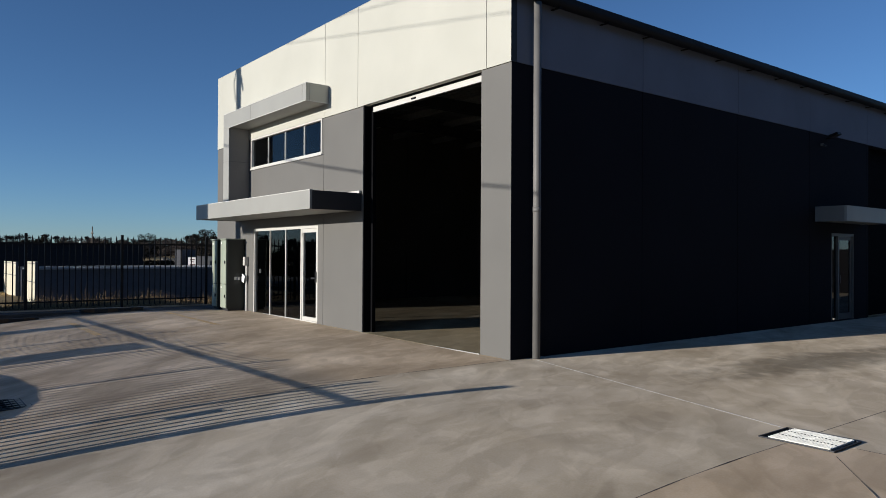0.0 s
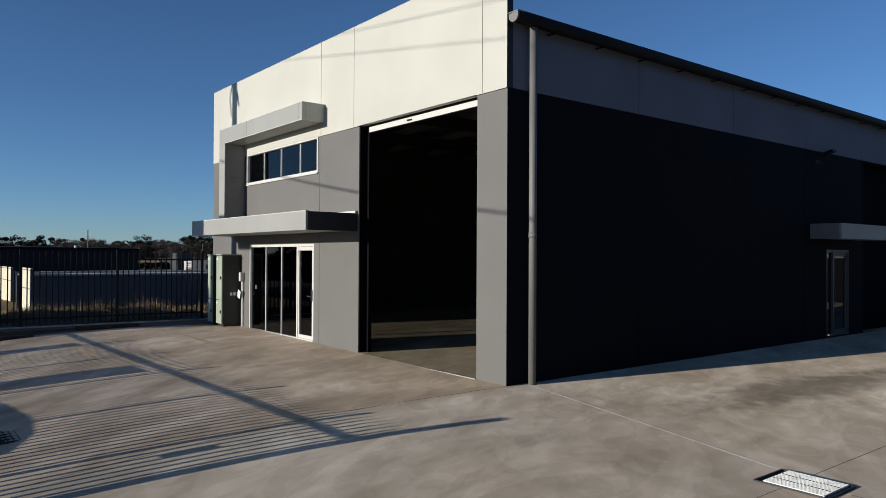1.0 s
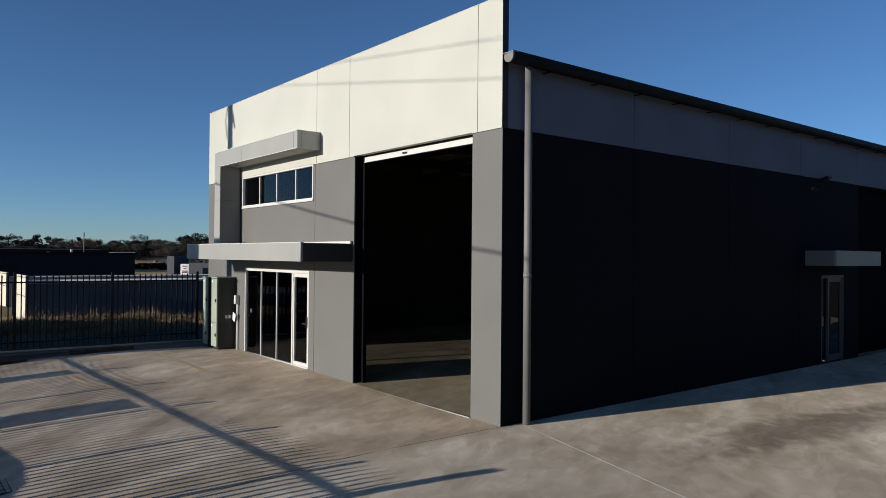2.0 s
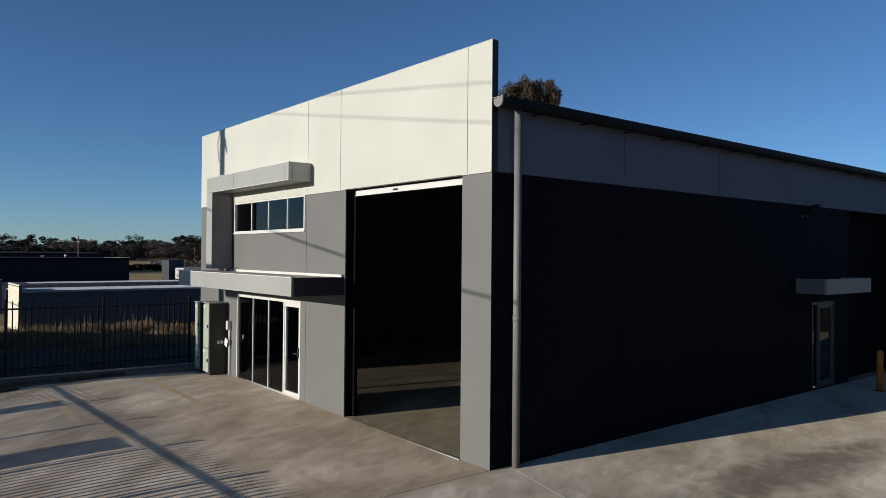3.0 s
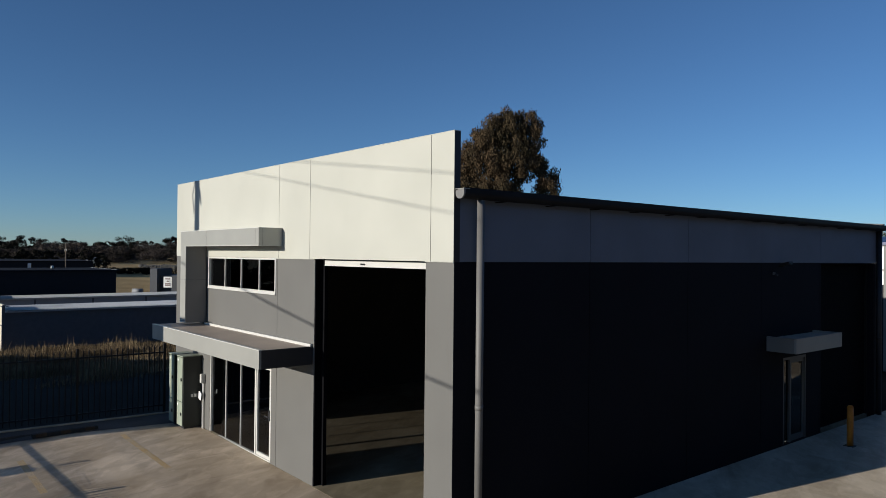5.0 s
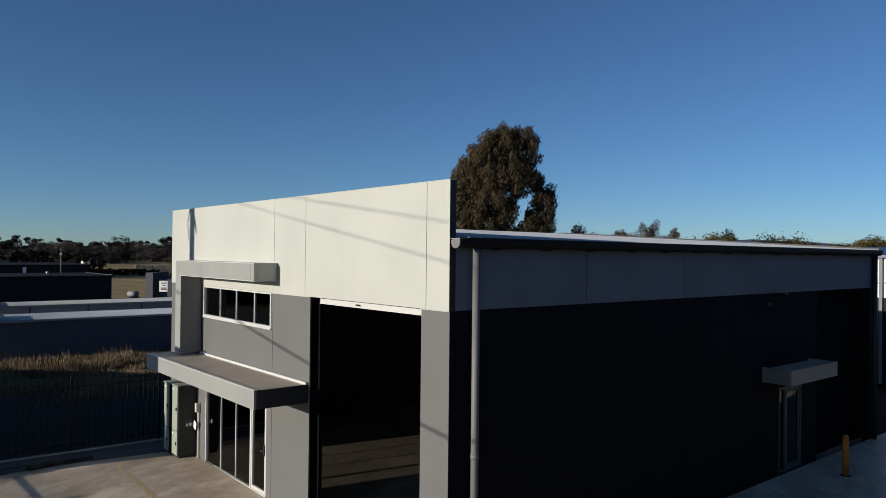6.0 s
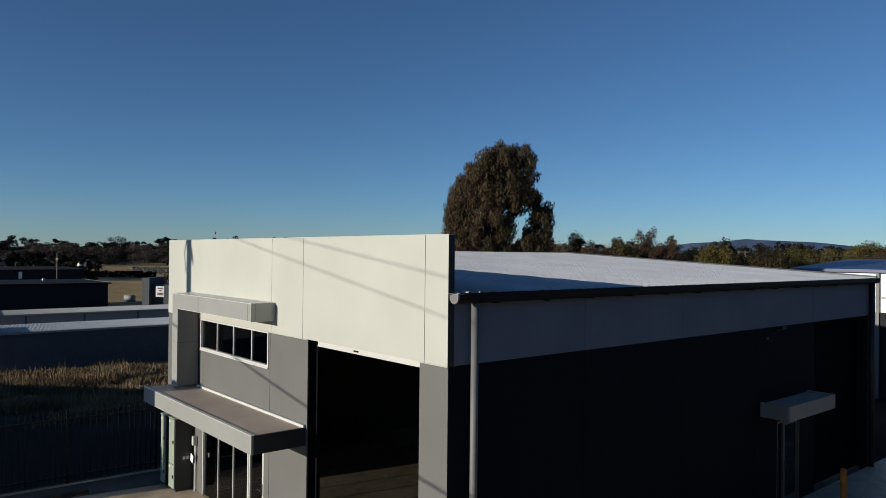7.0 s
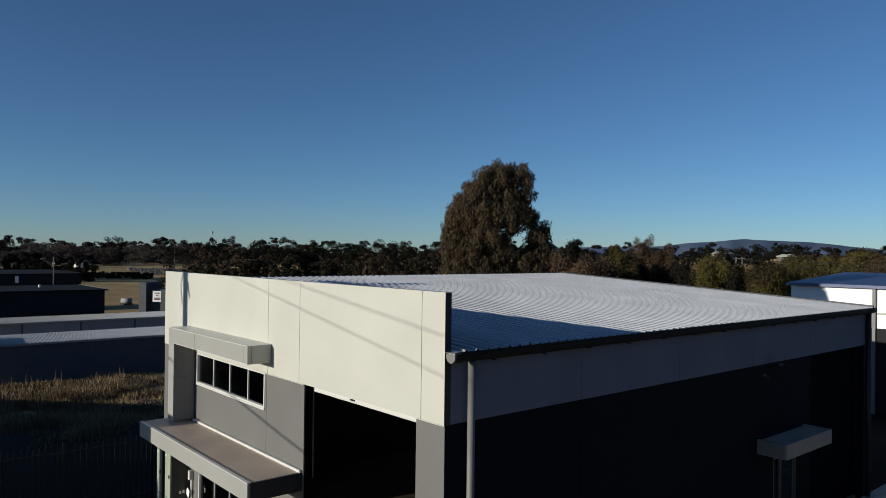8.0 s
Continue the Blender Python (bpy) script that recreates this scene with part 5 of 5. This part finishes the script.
def upright(off, depth, top, half, leaf, label, seed):
    """An upright tree: clumps stacked along a spindle that narrows to its top."""
    c = toward(off, depth)
    g = ground_at(c)
    h = top - g
    rng = np.random.default_rng(seed)
    blobs = []
    for k in range(40):
        f = 0.25 + 0.72 * (k + rng.random()) / 40
        w = half * (1.0 if f < 0.7 else 1.0 - 0.75 * ((f - 0.7) / 0.3) ** 1.5)
        a, q = rng.uniform(0, 2 * math.pi), math.sqrt(rng.random()) * w * 0.75
        r = w * rng.uniform(0.3, 0.5) + 0.05
        blobs.append((q * math.cos(a), q * math.sin(a), h * f - r * 0.5, r, r, r * 1.5))
    tree("tree", c, h, half, blobs, 18000, 0.11, leaf, label, seed, droop=-0.2, group="trees behind the warehouse", trunk=0.08, twigs=0, shell=0.4)


upright(281, 80.0, 9.6, 2.5, M_RUST, "upright brown-leaved tree behind the roof", 301)
upright(312, 80.0, 8.8, 2.0, M_RUST, "upright rust-brown tree behind the roof", 302)
upright(243, 80.0, 8.7, 1.9, M_LEAF, "upright olive tree behind the roof", 303)


def woods(name, rows, leaf, label, seed):
    """Far woods as one sheet of crowns; rows: (from, to, step, depth, spread, top, span, leaves a tree, leaf size)."""
    rng = np.random.default_rng(seed)
    V, F, k = [], [], 0
    for a, b, step, depth, deep, top, span, n, size in rows:
        off = a
        while off < b:
            c = toward(off + rng.uniform(-step, step) * 0.4, depth + rng.uniform(-deep, deep))
            g = ground_at(c)
            h = top * rng.uniform(1 - span, 1 + span) - g
            r = step * depth / 1000 * rng.uniform(0.5, 1.0)
            blobs = []
            for i in range(12):
                a, q = rng.uniform(0, 2 * math.pi), math.sqrt(rng.random())
                top_one = i < 7
                w = r * (rng.uniform(0.25, 0.5) if top_one else rng.uniform(0.45, 0.75))
                up = 0.93 - 0.4 * q * q * rng.random() - 0.12 * rng.random() if top_one else rng.uniform(0.1, 0.6)
                blobs.append((c.x + q * r * 0.8 * math.cos(a), c.y + q * r * 0.8 * math.sin(a), g + h * up, w, w, min(w * rng.uniform(0.5, 0.8), h * 0.14) if top_one else h * 0.17))
            v, f = leaves(blobs, n, size, rng, narrow=0.7, shell=0.8 if depth > 300 else 0.6, ragged=0.06, loose=0.25 if depth > 300 else 0.45)
            V.append(v)
            F.append(f + k)
            k += len(v)
            off += step * rng.uniform(0.6, 1.3)
    tagged(new(name, fast_mesh(name, np.concatenate(V), np.concatenate(F), leaf)), label, "woods", kind="stuff")


# the last, lowest row is added in place of a shade band on the field
woods("far_woods", ((-760, 700, 14, 640, 60, 17.0, 0.27, 1700, 0.55), (-760, 700, 16, 540, 40, 10, 0.25, 700, 0.7), (-760, 100, 18, 460, 40, 7, 0.3, 700, 0.65), (-760, -440, 16, 390, 30, 5, 0.3, 700, 0.6), (-760, -485, 11, 245, 10, 4.8, 0.3, 1300, 0.32), (-512, -402, 6, 265, 4, -1.2, 0.2, 500, 0.3)), M_DARKLEAF, "far dark gum woods, with a low row standing in for field shade", 31)
def street_trees():
    """Unseen row of trees down the street, added for the shop glass to reflect."""
    rng = np.random.default_rng(44)
    V, F, k = [], [], 0
    for i in range(26):
        c = Vector((-98 + rng.uniform(-4, 4), -24 - i * 2.4, 0))
        g = ground_at(c)
        h = rng.uniform(5.5, 7.2)
        blobs = [(c.x + rng.uniform(-2, 2), c.y + rng.uniform(-2, 2), g + h * rng.uniform(0.1, 0.85), 1.8, 1.8, h * 0.18) for _ in range(8)]
        v, f = leaves(blobs, 900, 0.4, rng, narrow=0.7)
        V.append(v)
        F.append(f + k)
        k += len(v)
    tagged(new("street_trees", fast_mesh("street_trees", np.concatenate(V), np.concatenate(F), M_DARKLEAF)), "unseen dark tree row added for the glass to mirror", "trees", kind="stuff")


street_trees()
woods("bare_woods", ((-720, -340, 20, 370, 30, 8.0, 0.3, 1500, 0.3), (-560, -340, 22, 440, 30, 10.0, 0.2, 1200, 0.34)), M_BARE, "far bare brown winter trees", 32)
woods("green_woods", ((-345, 190, 17, 140, 25, 8.0, 0.2, 2600, 0.17), (-345, 190, 19, 112, 10, 6.0, 0.25, 2200, 0.16)), M_OLIVE, "olive-green trees behind the warehouse", 33)
woods("dark_woods", ((-368, 190, 28, 175, 20, 10.2, 0.2, 3000, 0.2),), M_DARKLEAF, "dark gum trees behind the warehouse", 34)
woods("brown_woods", ((-330, 190, 32, 124, 18, 7.4, 0.16, 1300, 0.22), (480, 760, 30, 150, 30, 7.0, 0.2, 1300, 0.26)), M_RUST, "brown winter trees behind the warehouse", 35)


def h_pole():
    c = toward(415, 95)
    g = ground_at(c)
    t = thing("power_pole", (c.x, c.y, g), "pale H-frame power pole above the trees", "power pole")
    for s in (-0.4, 0.4):
        d = side(s)
        part("pole", tubes(((c.x + d.x, c.y + d.y, g), (c.x + d.x, c.y + d.y, 7.2), 0.075), seg=8), M_PIPE, t)
    for z in (7.0, 6.2):
        a, b = side(-0.8), side(0.8)
        part("crossarm", tubes(((c.x + a.x, c.y + a.y, z), (c.x + b.x, c.y + b.y, z), 0.06), seg=6), M_PIPE, t)


h_pole()
p, q = toward(415, 94.8), toward(255, 120)
cable(((p.x, p.y, 6.95), (q.x, q.y, 7.9)), 0.3, 0.035, "far power line running off the H-frame pole")
for z, e in ((6.95, 6.5), (6.3, 6.0)):
    p, q = toward(415, 94.8), toward(760, 80)
    cable(((p.x, p.y, z), (q.x, q.y, e)), 0.25, 0.035, "far power line running off the H-frame pole")

# ---- hills ----
bm = bmesh.new()
rng = np.random.default_rng(3)
crest = ((100, 38), (250, 46), (310, 55), (345, 70), (380, 79), (420, 95), (440, 90), (500, 83), (540, 75), (575, 62), (600, 54), (640, 42), (720, 30), (900, 20))
us = np.linspace(100, 900, 160)
hs = 1.22 * np.interp(us, [c[0] for c in crest], [c[1] for c in crest]) + np.convolve(rng.normal(size=160), np.ones(6) / 6, "same") * 2.5
rows = []
for k, (dep, f) in enumerate(((3700, -0.1), (4000, 0.55), (4250, 1.0), (4600, 0.0))):
    rows.append([bm.verts.new((*toward(u, dep).xy, max(-20, h * f * (1 if k != 1 else 1 + 0.2 * math.sin(u * 0.13))))) for u, h in zip(us, hs)])
for a, b in zip(rows, rows[1:]):
    for i in range(159):
        bm.faces.new((a[i], a[i + 1], b[i + 1], b[i])).smooth = True
single("hills", bm, M_HILL, "far hills on the horizon, haze blue in their colour", "hills", kind="structure")

# ---- grass ----
rng = np.random.default_rng(9)
n = 190000
x = -24.0 - 24.5 * rng.random(n) ** 0.8
y = rng.uniform(-9, 17, n)
patch = np.array([noise.noise(Vector((a * 0.22, b * 0.22, 0))) + 0.5 * noise.noise(Vector((a * 0.8, b * 0.8, 3))) for a, b in zip(x, y)])
keep = rng.random(n) < np.clip(np.where(x < -28, 0.6, 0.25) + 1.3 * patch, 0.05, 1)
x, y, patch = x[keep], y[keep], patch[keep]
n = len(x)
z = land_z(x, y)
h = rng.uniform(0.12, 0.55, n) * np.clip(0.85 + 1.5 * patch, 0.3, 2.0) * np.where(x < -30, 0.9, 0.6)
tall = rng.random(n) < 0.03
h[tall] *= 1.9
ang = rng.uniform(0, 2 * math.pi, n)
w = 0.008 + 0.0005 * np.abs(x)
lean = rng.normal(size=(n, 2)) * 0.3 * h[:, None]
a = np.stack([x - w * np.cos(ang), y - w * np.sin(ang), z - 0.05], -1)
b = np.stack([x + w * np.cos(ang), y + w * np.sin(ang), z - 0.05], -1)
c = np.stack([x + lean[:, 0], y + lean[:, 1], z + h], -1)
tagged(new("dry_grass", fast_mesh("dry_grass", np.stack([a, b, c], 1).reshape(-1, 3), np.arange(3 * n).reshape(n, 3), M_GRASS)), "tall dry winter grass on the paddock", "grass", kind="stuff")
